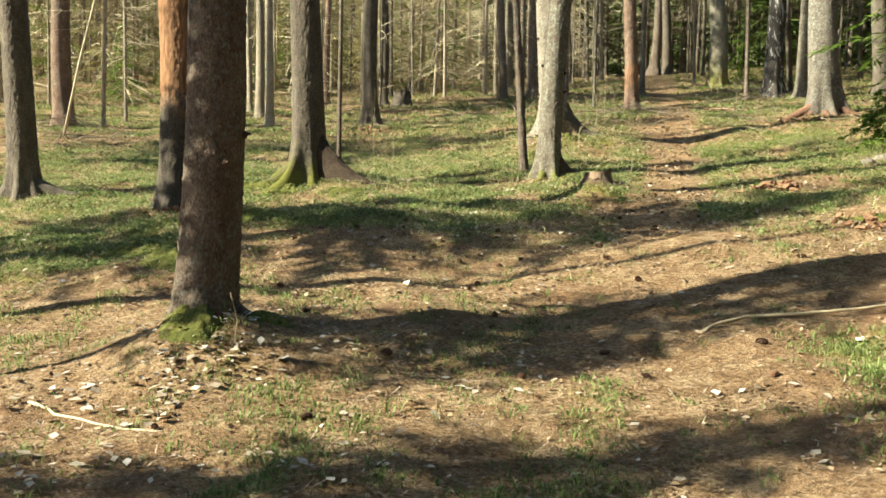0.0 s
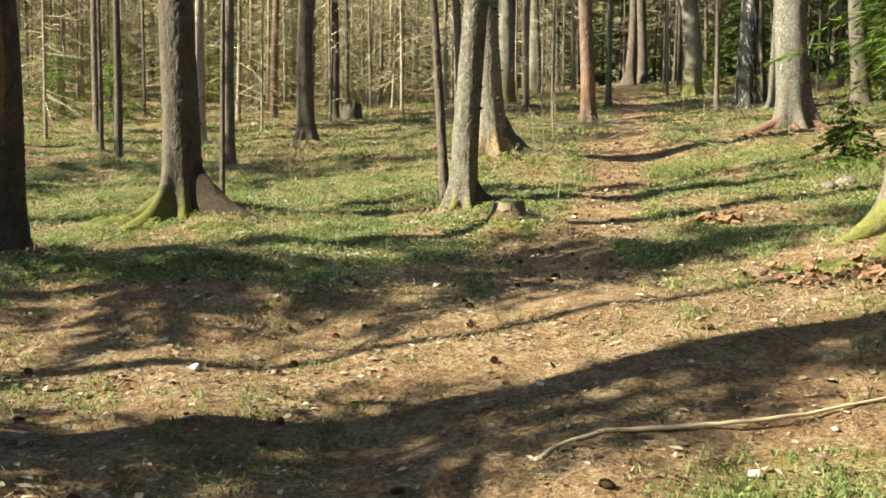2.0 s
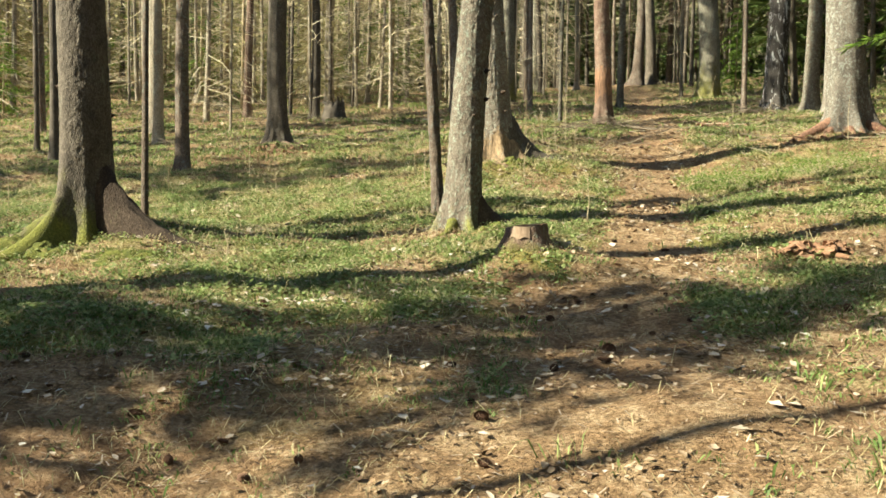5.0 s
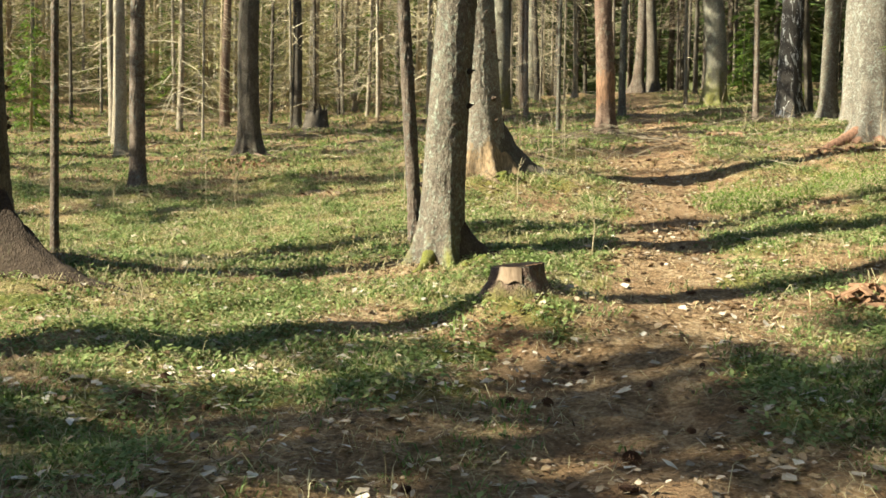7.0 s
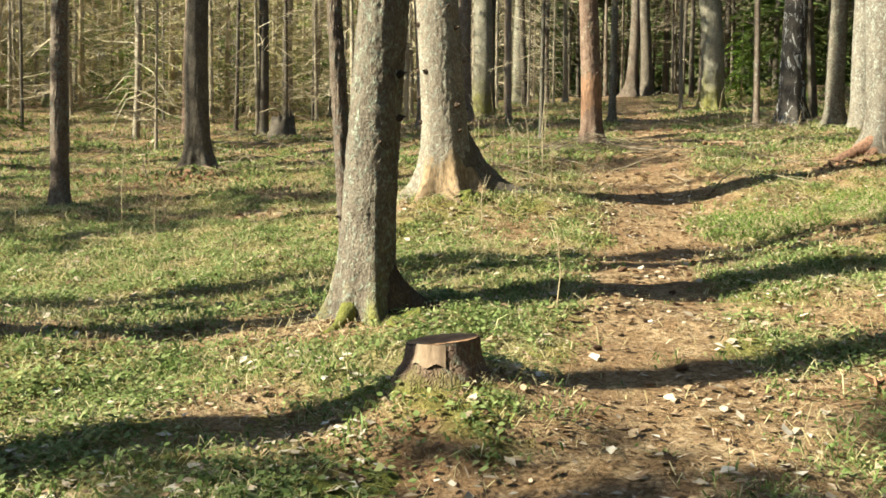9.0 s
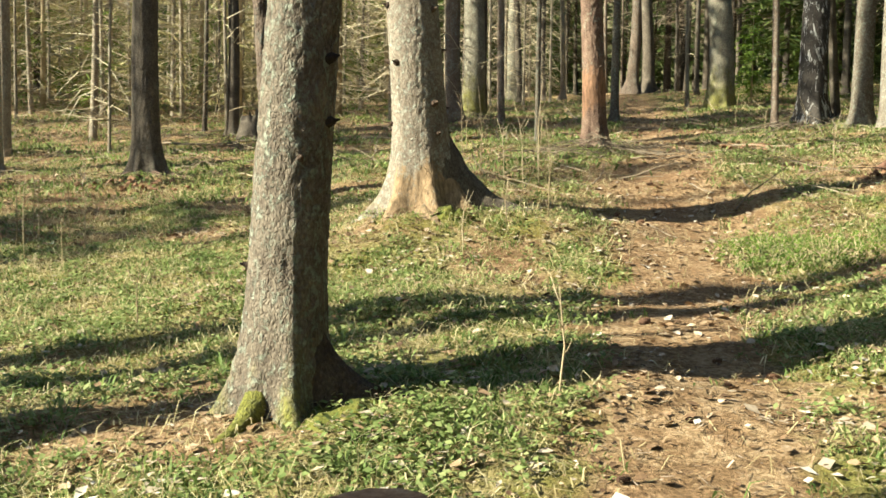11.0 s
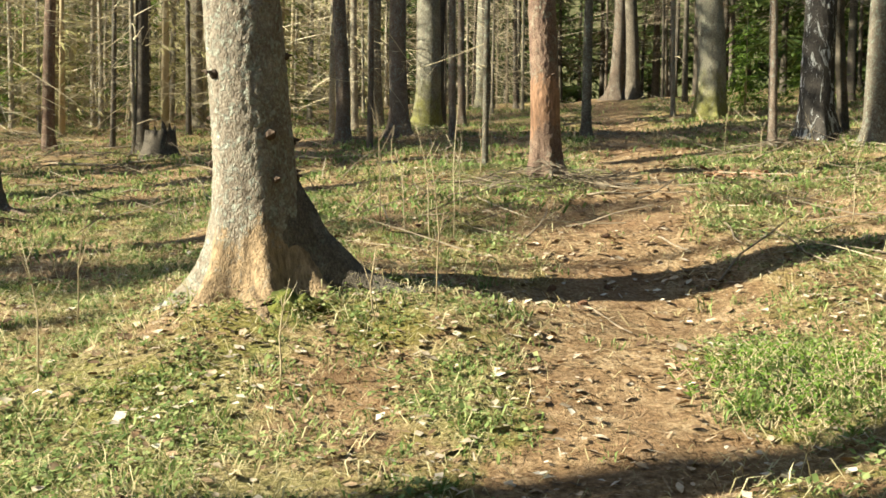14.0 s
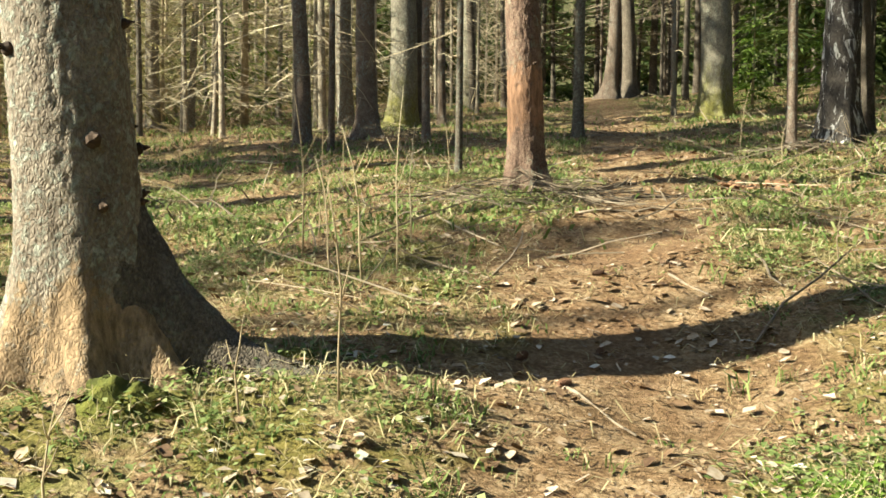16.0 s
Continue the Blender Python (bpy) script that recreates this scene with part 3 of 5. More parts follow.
tree(4.13, 27.3, 0.045, 0.006, LICHEN, "thin greenish-grey young spruce trunk", flare=0.4, height=9, crown=False, dead=6)
tree(5.1, 40.0, 0.1, -0.07, DARK, "leaning dark trunk far off", flare=0.8, height=13, full=True)
tree(5.1, 41.9, 0.2, -0.04, FURROW, "thick grey trunk with a mossy foot", flare=0.8, moss=2.6, height=17, full=True)
tree(6.7, 42.5, 0.084, -0.016, CREAM, "thin white birch-like trunk", flare=0.8, height=13)
tree(5.9, 41.0, 0.07, -0.02, SPRUCE, "thin pale trunk far off", flare=0.6, height=12)
tree(9.2, 36.4, 0.057, -0.013, CREAM, "thin pale trunk beside the trail", flare=0.5, height=11, dead=14)
tree(-3.93, 32.2, 0.115, 0.009, RED, "slim sunlit reddish trunk", flare=0.8, height=14, dead=20)
tree(-2.0, 31.6, 0.125, -0.003, DARK, "slim dark spruce trunk with dead twigs", flare=0.8, height=15, dead=40, dead_length=1.6, full=True, crown_at=0.66)
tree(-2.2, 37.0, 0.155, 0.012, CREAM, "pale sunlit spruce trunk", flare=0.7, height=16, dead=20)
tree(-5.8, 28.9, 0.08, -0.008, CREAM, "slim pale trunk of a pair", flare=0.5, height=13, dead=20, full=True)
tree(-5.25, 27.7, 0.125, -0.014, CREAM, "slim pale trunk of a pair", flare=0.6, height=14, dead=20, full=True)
tree(12.3, 27.7, 0.23, -0.05, DARK, "dark trunk in the shade", flare=0.8, height=17)


def root(ob, bark, way, length, r, high=0.3, side=0.0, moss=0.0, seed=1, bare=0.0):
    """A surface root that leaves the trunk, bends down and sinks into the ground. way: degrees from east, anticlockwise."""
    rnd = random.Random(seed)
    x0, y0, z0 = ob.location
    a = radians(way)
    d, e = Vector((math.cos(a), math.sin(a), 0)), Vector((-math.sin(a), math.cos(a), 0))
    pts, radii = [], []
    for i in range(13):
        t = i / 12
        p = d * (0.05 + length * t) + e * (side * t * t + 0.04 * math.sin(5 * t + seed))
        g = gz(x0 + p.x, y0 + p.y) - z0
        p.z = g + high * (1 - t) ** 2.2 - 0.3 * r - 0.05 * max(0, t - 0.8)
        pts.append(p)
        radii.append(r * (1.15 * (1 - t) ** 1.3 + 0.1) * (1 + 0.1 * rnd.uniform(-1, 1)))
    me = Mesh()
    me.tube(pts, radii, 10)
    attrs = {"moss": [moss] * len(me.v), "wood": [bare] * len(me.v)}
    part("root", me, bark, ob, smooth=True, attrs=attrs)


def buttress(ob, bark, way, length, width, high, moss=0.0, bare=0.0, seed=1, start=0.0):
    """A fin-like root: broad and high at the trunk, sweeping down into the ground."""
    x0, y0, z0 = ob.location
    a = radians(way)
    d, e = Vector((math.cos(a), math.sin(a), 0)), Vector((-math.sin(a), math.cos(a), 0))
    me, n, m = Mesh(), 30, 22
    for i in range(n):
        t = i / (n - 1)
        top = high * ((1 - t) ** 3.2 * 0.92 + 0.08 * (1 - t))
        half = width * (1 - 0.75 * t) * (0.85 if t < 0.05 else 1.0)
        for k in range(m):
            th = math.pi * k / (m - 1)
            p = d * (start + length * t) + e * (half * math.cos(th) * (1.25 - 0.3 * math.sin(th)) + 0.05 * math.sin(4 * t + seed))
            q = noise.noise(Vector((p.x * 9, p.y * 9, th * 2 + seed)))
            g = gz(x0 + p.x, y0 + p.y) - z0
            p.z = g - 0.07 + (top + 0.07) * math.sin(th) ** 0.8 * (1 + 0.12 * q) + 0.012 * noise.noise(p * 30)
            me.v.append(p)
    for i in range(n - 1):
        for k in range(m - 1):
            me.f.append((i * m + k, (i + 1) * m + k, (i + 1) * m + k + 1, i * m + k + 1))
    part("root", me, bark, ob, smooth=True, attrs={"moss": [moss] * len(me.v), "wood": [bare] * len(me.v)})


# Right-hand roots in darker bark: the trunks' shade is put into the colour.
buttress(t_meadow, SHADED_ROOT, -14, 1.5, 0.15, 1.15, 0.0, 0.0, 2)
# Dark bark on a pale trunk's root stands for the trunk's shade.
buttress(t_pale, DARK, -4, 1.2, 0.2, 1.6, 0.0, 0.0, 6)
buttress(t_pale, PALE, -68, 0.72, 0.17, 0.42, 0.5, 0.8, 8)
buttress(t_pale, PALE, 215, 0.6, 0.15, 0.4, 0.4, 0.7, 9)
buttress(t_stump, SHADED_ROOT, -14, 0.6, 0.12, 0.75, 0.0, 0.0, 10)
root(t_meadow, DARK, 207, 0.95, 0.13, 0.2, 0.0, 0.75, 3)
root(t_meadow, DARK, 255, 0.5, 0.08, 0.1, 0.1, 0.8, 4)
root(t_bank, DARK, -15, 1.25, 0.13, 0.25, 0.0, 0.2, 5)
root(t_stump, LICHEN, 235, 0.6, 0.08, 0.15, 0.0, 0.95, 11)
root(t_front, SPRUCE, -20, 0.5, 0.09, 0.1, 0.0, 0.4, 12)
root(t_front, SPRUCE, 250, 0.45, 0.1, 0.1, 0.0, 1.1, 13)
root(t_mound, MOUND, 205, 1.9, 0.15, 0.25, 0.2, 0.0, 14, 1.0)
root(t_mound, MOUND, 255, 0.9, 0.15, 0.25, 0.0, 0.3, 15, 1.0)
root(t_mound, MOUND, -40, 1.0, 0.15, 0.25, 0.0, 0.3, 16, 1.0)
root(t_edge, PALE, 190, 1.1, 0.16, 0.3, 0.0, 0.9, 17)
for k, w in enumerate((190, 215, 240, 268, 300, 335, 10)):
    root(t_scar, RED, w, 0.8 + 0.12 * (k % 3), 0.045, 0.16, 0.1 * (-1) ** k, 0.0, 20 + k)

# thin bare spruces of the thicket, built once and copied
THIN = []
for s in range(7):
    rnd = random.Random(200 + s)
    h = rnd.uniform(9, 13)
    ob = thing("thin_spruce", pose(0, 0, -50), "thin bare young spruce with dry dead twigs", "tree", "thin spruces of the thicket")
    ln = rnd.uniform(-0.025, 0.025)
    me, attrs = trunk_shape(0.055, h, ln, 0.5, False, 300 + s)
    # Even poles take the sunlit colours, odd ones darker colours for the shaded right.
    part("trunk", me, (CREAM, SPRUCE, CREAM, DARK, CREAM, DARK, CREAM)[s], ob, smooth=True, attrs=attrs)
    part("deadwood", dead_limbs(9.5, 0.6, 92, 1.7, rnd, ln, 0.05) if s % 2 == 0 else dead_limbs(9.5, 2.2, 60, 1.5, rnd, ln, 0.05), DEADWOOD if s % 2 else TWIG, ob)["kind"] = "stuff"
    if s % 2:
        part("crown", crown_shape(h + 1.0, 7.0, 0.95, rnd, 12, 6, 12, 0.4, 0.05), NEEDLE, ob)
    THIN.append(ob)

TAKEN = []


def free(x, y, gap):
    if any((x - a) ** 2 + (y - b) ** 2 < gap * gap for a, b in TAKEN):
        return False
    TAKEN.append((x, y))
    return True


def place_thin(x, y, r, k=None, rnd=random.Random(9)):
    k = rnd.choice((0, 0, 2, 2, 4, 4, 6, 6, 1, 5)) if k is None else k
    sc = r / 0.055
    TAKEN.append((x, y))
    c = copy_thing(THIN[k], pose(x, y, gz(x, y) - 0.02, rnd.uniform(-1, 1), rnd.uniform(-1, 1), rnd.uniform(0, 360)))
    c.scale = (sc, sc, rnd.uniform(0.9, 1.15))
    return c


for x, y, r in ((-5.4, 35.5, 0.04), (-4.25, 36.2, 0.062), (-2.8, 32.4, 0.052), (-2.1, 31.5, 0.044), (-1.35, 36.2, 0.055), (1.35, 33.6, 0.06), (-1.4, 37.2, 0.085),
                (-0.4, 34.8, 0.055), (-4.6, 36.7, 0.068), (-3.6, 28.3, 0.031), (-8.3, 36.5, 0.068), (-8.0, 32.4, 0.044), (-1.2, 35.9, 0.055), (-1.0, 37.5, 0.077), (-0.05, 33.8, 0.054),
                (0.3, 38.9, 0.068), (-8.6, 24.6, 0.05), (-8.5, 26.0, 0.045)):
    place_thin(x, y, r)
rnd = random.Random(31)
n = 0
while n < 150:
    y = rnd.uniform(29, 54)
    x = rnd.uniform(-0.62 * y, 0.13 * y + 1.0)
    if y < 34 and x > -4:
        continue
    if abs(x + 8) < 3 and y < 32:
        continue
    if free(x, y, 0.9):
        place_thin(x, y, rnd.choice((0.03, 0.04, 0.05, 0.06, 0.08)), rnd=rnd)
        n += 1
n = 0
while n < 60:
    y = rnd.uniform(28, 62)
    x = rnd.uniform(0.2 * y + 1.5, 0.62 * y + 4)
    if abs(x - 0.2 * y) < 1.6 or (y < 40 and x < 13):
        continue
    if free(x, y, 1.2):
        place_thin(x, y, rnd.choice((0.05, 0.06, 0.08, 0.11, 0.14)), rnd.choice((1, 3, 5, 5)), rnd)
        n += 1
n = 0
while n < 26:
    y = rnd.uniform(46, 66)
    x = rnd.uniform(3, 0.24 * y + 3)
    if free(x, y, 1.2):
        place_thin(x, y, rnd.choice((0.06, 0.09, 0.14, 0.17)), rnd.choice((1, 3, 5, 5)), rnd)
        n += 1
for ob in THIN:
    for o in (*ob.children, ob):
        bpy.data.objects.remove(o)

# green spruces far behind, built once and copied; the fifth only casts shade, out of view
FAR = []
for s in range(5):
    rnd = random.Random(500 + s)
    ob = thing("green_spruce", pose(0, 0, -50), "far spruce with sunlit olive drooping boughs" if s == 1 else "spruce with green drooping boughs, far behind or out of view", "tree", "spruces at the back of the wood")
    me, attrs = trunk_shape(0.13 if s < 4 else 0.2, 15 if s < 4 else 19, 0, 0.5, False, 600 + s)
    part("trunk", me, DARK, ob, smooth=True, attrs=attrs)
    # The second crown is olive: sun on the western trees put into colour.
    part("crown", crown_shape(15.5 if s < 4 else 19.5, (0.5, 1.5, 3.5, 2.0, 9.5)[s], 2.3 if s < 4 else 2.6, rnd, 22, 7, 13, 0.5, 0.055), OLIVE if s == 1 else NEEDLE, ob)
    FAR.append(ob)


def place_far(x, y, k, sc, rnd):
    c = copy_thing(FAR[k], pose(x, y, gz(x, y) - 0.05, 0, 0, rnd.uniform(0, 360)))
    c.scale = (sc, sc, sc * rnd.uniform(0.9, 1.1))


rnd = random.Random(77)
n = 0
while n < 130:
    y = rnd.uniform(40, 78)
    x = rnd.uniform(-0.75 * y, 0.75 * y)
    if abs(x - 0.21 * y) < 2.0 + 0.03 * y and y < 66 or (x < 0.3 * y and y < 54):
        continue
    if free(x, y, 1.7):
        place_far(x, y, 1 if x < 0.04 * y else rnd.choice((0, 2, 3)), rnd.uniform(0.7, 1.15), rnd)
        n += 1
n = 0
while n < 50:
    y, x = rnd.uniform(19, 52), rnd.uniform(12.5, 30)
    if x < (0.27 * y + 6 if y < 35 else 0.22 * y + 4.5):
        continue
    if free(x, y, 2.0):
        place_far(x, y, rnd.choice((0, 2, 3)), rnd.uniform(0.6, 1.0), rnd)
        n += 1
for x, y, k, sc in ((-16.5, 40, 1, 0.6), (-21, 43, 1, 0.7), (-11.5, 45, 1, 0.8), (13.6, 24.0, 0, 0.6), (15.0, 21.0, 3, 0.7), (14.5, 27.5, 0, 0.7)):
    place_far(x, y, k, sc, rnd)
# the wood goes on around and behind the walker, unseen; the first three are added for shade
for x, y, k, sc in ((-6.2, 4.9, 4, 0.48), (-6.8, 2.2, 4, 0.4), (-12.9, 26.3, 4, 1.0), (-34, 5.2, 2, 0.8), (-38, 12.5, 3, 0.8), (-40, 17, 2, 0.8), (-36, 22.6, 2, 0.8), (-12, -3, 2, 0.7), (-4, -8, 3, 1.0), (3, -9, 2, 1.0), (8, -4, 3, 1.0), (11, 3, 0, 0.9), (12, 10, 2, 1.0), (16, 13, 3, 1.0), (19, 4, 0, 1.0), (-15, -10, 0, 0.8)):
    place_far(x, y, k, sc, rnd)
# dense wood to the east and behind, out of the walker's sight, added to block skylight
for _ in range(260):
    x, y = rnd.uniform(6.5, 34), rnd.uniform(-16, 46)
    if x > 0.47 * max(y, 0) + 6.0 and free(x, y, 2.8):
        place_far(x, y, rnd.choice((0, 2, 3)), rnd.uniform(1.1, 1.5), rnd)
for _ in range(40):
    x, y = rnd.uniform(-16, 8), rnd.uniform(-22, -7)
    if free(x, y, 3.0):
        place_far(x, y, rnd.choice((0, 2, 3)), rnd.uniform(1.1, 1.4), rnd)
for ob in FAR:
    for o in (*ob.children, ob):
        bpy.data.objects.remove(o)
# Unseen trees added in the west; their crowns throw shade over the clearing.
for x, y, h, dense in ((-8.6, 8.0, 12.5, True), (-11.6, 7.7, 14.0, True), (-14.6, 6.2, 15.0, False), (-12.5, 0.9, 13.0, False), (-14.3, 17.4, 14.5, True), (-18.0, 18.4, 16.0, False), (-16.2, 20.8, 16.0, False)):
    tree(x, y, 0.14, 0.0, SPRUCE, "unseen slender spruce added to shade the clearing", height=h, flare=0.8, crown_at=0.42, full=dense)
# Unseen trunks; the western three are added to cast shadows into the clearing.
for x, y, r in ((-5.5, 6.75, 0.07), (-9.5, 13.65, 0.27), (-12, 16.4, 0.14), (6.6, 2.0, 0.2), (10.0, 14.5, 0.2)):
    tree(x, y, r, 0.0, SPRUCE, "unseen grey-brown spruce at the edge of the clearing", height=16, flare=0.8, crown=x > 0)


def young_spruce(x, y, h, reach, label, material=FRESH, seed=1, density=34, layers=11, per=7, lo=0.25, twig=0.2):
    rnd = random.Random(seed)
    ob = thing("young_spruce", pose(x, y, gz(x, y)), label, "tree")
    me = Mesh()
    me.tube(((0, 0, -0.1), (0.01, 0, h * 0.5), (0, 0, h)), (0.012 * h + 0.006, 0.008 * h, 0.004), 7)
    part("trunk", me, STEM, ob, smooth=True)
    part("crown", crown_shape(h * 0.98, h * lo, reach, rnd, layers, per, density, twig, 0.016), material, ob)


young_spruce(-8.2, 30.3, 3.0, 1.3, "small bright green spruce at the clearing's edge", seed=3, lo=0.1)
young_spruce(-10.4, 31.5, 2.4, 1.1, "small bright green spruce at the clearing's edge", seed=4, lo=0.1)
rnd = random.Random(88)
for n in range(110):
    x, y = rnd.uniform(-22, 1.5), rnd.uniform(34, 46)
    if x > -0.5 * y and free(x, y, 0.9):
        young_spruce(x, y, rnd.uniform(4.5, 9), rnd.uniform(1.2, 1.8), "olive-green young spruce at the back of the wood", (OLIVE, OLIVE, FRESH)[n % 3], 700 + n, 12, 12, 6, 0.1, 0.4)
young_spruce(11.1, 36.9, 2.4, 1.3, "small yellow-green spruce beside a mossy trunk", seed=5, lo=0.15)
young_spruce(12.0, 35.2, 2.0, 1.0, "small yellow-green spruce beside a mossy trunk", seed=6, lo=0.15)
young_spruce(7.3, 16.3, 1.0, 0.85, "low young spruce with fresh green boughs", FRESH, 7, 60, 9, 9, 0.06, 0.2)
young_spruce(8.35, 16.7, 7.0, 1.9, "young spruce with hanging green boughs beside the clearing", FRESH, 8, 40, 15, 10, 0.27, 0.26)
young_spruce(9.6, 18.8, 1.2, 0.9, "low young spruce with fresh green boughs", NEEDLE, 9, 50, 9, 8, 0.06, 0.2)

# ---- stump, sticks, cones and saplings ----


def stump(x, y, r, h, label, seed=1, cut=True):
    rnd = random.Random(seed)
    ob = thing("tree_stump", pose(x, y, gz(x, y)), label, "stump")
    sides, me, moss = 36, Mesh(), []
    rings = [(-0.25, 1.7), (-0.05, 1.45), (0.1 * h, 1.3), (0.3 * h, 1.16), (0.6 * h, 1.05), (0.9 * h, 1.0), (h, 0.97)]
    ph = rnd.uniform(0, 6)
    for z, k in rings:
        for i in range(sides):
            th = math.tau * i / sides
            q = r * k * (1 + (k - 0.95) * 0.2 * math.sin(5 * th + ph)) * (1 + 0.05 * noise.noise(Vector((math.cos(th) * 3, math.sin(th) * 3, z * 9 + seed))))
            top = 0.0 if cut or z < h else rnd.uniform(-0.6, 0.25) * h
            me.v.append(Vector((q * math.cos(th), q * math.sin(th), z + top + (0.02 * math.cos(th) if z == h else 0))))
            moss.append(max(0.0, 0.6 - 0.6 * z / h) * (0.6 + 0.6 * math.sin(th * 1.5 + ph)))
    for a in range(len(rings) - 1):
        for i in range(sides):
            j = (i + 1) % sides
            me.f.append((a * sides + i, a * sides + j, (a + 1) * sides + j, (a + 1) * sides + i))
    wood = [0.0] * len(me.v)
    part("bark", me, RED if cut else DARK, ob, smooth=True, attrs={"moss": moss, "wood": wood})
    top = Mesh()
    n = sides
    for k in (0.972, 0.6, 0.25):
        for i in range(n):
            th = math.tau * i / n
            top.v.append(Vector((r * k * math.cos(th), r * k * math.sin(th), h * (1.0 if cut else 0.35) + 0.001 - 0.012 * (1 - k) + 0.02 * k * math.cos(th) + 0.005 * rnd.random())))
    for a in range(2):
        for i in range(n):
            j = (i + 1) % n
            top.f.append((a * n + i, a * n + j, (a + 1) * n + j, (a + 1) * n + i))
    top.f.append(tuple(2 * n + i for i in range(n)))
    part("cut_face", top, CUT if cut else DARK, ob, "weathered pale sawn wood" if cut else "crumbled brown wood", attrs=None if cut else {"moss": [0.0] * len(top.v), "wood": [0.0] * len(top.v)})
    if cut:
        strip = Mesh()
        for a, (z, k) in enumerate(((0.42 * h, 1.17), (0.7 * h, 1.05), (0.985 * h, 1.0))):
            for i in range(9):
                th = radians(225 + 6 * i)
                strip.v.append(Vector((r * k * 1.012 * math.cos(th), r * k * 1.012 * math.sin(th), z + (0.012 * math.sin(i * 1.3) if a == 0 else 0))))
        for a in range(2):
            for i in range(8):
                strip.f.append((a * 9 + i, a * 9 + i + 1, (a + 1) * 9 + i + 1, (a + 1) * 9 + i))
        part("bare_wood", strip, BARED, ob, "pale patch without bark", smooth=True)
    return ob


stump(2.04, 12.95, 0.175, 0.165, "low sawn spruce stump on a mossy mound", 3)
stump(-1.35, 30.5, 0.26, 0.5, "broken rotten stump among brushwood", 5, False)


def stick(name, pts, r, label, category="branch", material=DEADWOOD, lift=0.0, crooked=1.0):
    """A lying branch along ground points."""
    x0, y0 = pts[0][:2]
    z0 = gz(x0, y0)
    me = Mesh()
    fine = []
    for (xa, ya), (xb, yb) in zip(pts, pts[1:]):
        for k in range(4):
            t = k / 4
            fine.append((xa + (xb - xa) * t, ya + (yb - ya) * t))
    fine.append(pts[-1])
    line = [Vector((x - x0, y - y0, (gz(x, y) if crooked > 0.2 else 0.1 * gz(x, y) + 0.9 * float(land(x, y)) + 0.02) - z0 + lift + r * 0.5 + 0.012 * crooked * math.sin(2.3 * i + x0))) + Vector((0.03 * math.sin(1.9 * i + y0), 0.03 * math.cos(2.7 * i), 0)) * crooked for i, (x, y) in enumerate(fine)]
    me.tube(line, [r * (1.1 - 0.7 * i / len(line)) for i in range(len(line))], 7)
    ob = new(name, me.data(name, material, True))
    ob.location = (x0, y0, z0)
    return tagged(ob, label, category)


stick("fallen_branch", ((1.73, 6.42), (1.88, 6.6), (2.12, 6.72), (2.45, 6.68), (2.75, 6.66), (3.1, 6.66), (3.5, 6.72), (3.9, 6.85)), 0.016, "long pale curved dead branch on the litter", material=STEM, crooked=0.15, lift=0.01)
stick("fallen_branch", ((-2.3, 5.35), (-2.0, 5.1), (-1.62, 4.9), (-1.4, 4.8)), 0.009, "thin pale dead twig on the litter", material=TWIG, crooked=0.3)
for pts, r in ((((3.2, 23.0), (4.0, 23.4), (4.8, 23.9)), 0.014), (((4.9, 23.2), (5.6, 23.35), (6.1, 23.3)), 0.02), (((5.2, 21.4), (5.4, 21.0)), 0.018), (((4.3, 19.9), (4.55, 19.4)), 0.018),
               (((3.9, 23.6), (3.5, 23.0), (3.2, 22.3)), 0.012), (((2.6, 27.6), (3.6, 27.9), (4.4, 27.8)), 0.03), (((1.0, 29.5), (2.4, 29.1), (3.4, 29.0)), 0.035), (((-3.0, 29.8), (-1.6, 29.6), (0.2, 30.2)), 0.04),
               (((5.4, 23.9), (6.3, 24.1)), 0.02), (((6.2, 29.4), (7.4, 29.8)), 0.03), (((6.4, 31.6), (7.9, 32.0)), 0.03), (((-0.9, 26.0), (0.4, 26.5)), 0.025), (((-6.2, 28.4), (-4.6, 29.2)), 0.03),
               (((-4.9, 32.9), (-4.3, 33.4)), 0.04), (((3.6, 25.0), (4.9, 25.0), (5.9, 24.6)), 0.022), (((4.0, 24.0), (4.5, 23.7), (5.3, 23.9)), 0.02), (((-9.4, 22.4), (-7.6, 22.9)), 0.04)):
    stick("fallen_branch", pts, r * 0.6, "dead branch lying on the forest floor")

leaning = thing("leaning_pole", pose(-8.85, 22.6, gz(-8.85, 22.6)), "thin dead pole leaning among the trees", "branch")
me = Mesh()
me.tube(((0, 0, -0.1), (0.35, 0.05, 1.6), (0.85, 0.1, 3.6), (1.3, 0.1, 5.5)), (0.035, 0.03, 0.025, 0.018), 7)
part("pole", me, TWIG, leaning, smooth=True)
leaning2 = thing("leaning_pole", pose(10.1, 26.6, gz(10.1, 26.6)), "dark dead pole leaning against a trunk", "branch")
me = Mesh()
me.tube(((0, 0, -0.1), (0.25, 0.05, 0.9), (0.55, 0.1, 2.0)), (0.05, 0.045, 0.035), 7)
part("pole", me, DARK, leaning2, smooth=True, attrs={"moss": [0.0] * 21, "wood": [0.0] * 21})


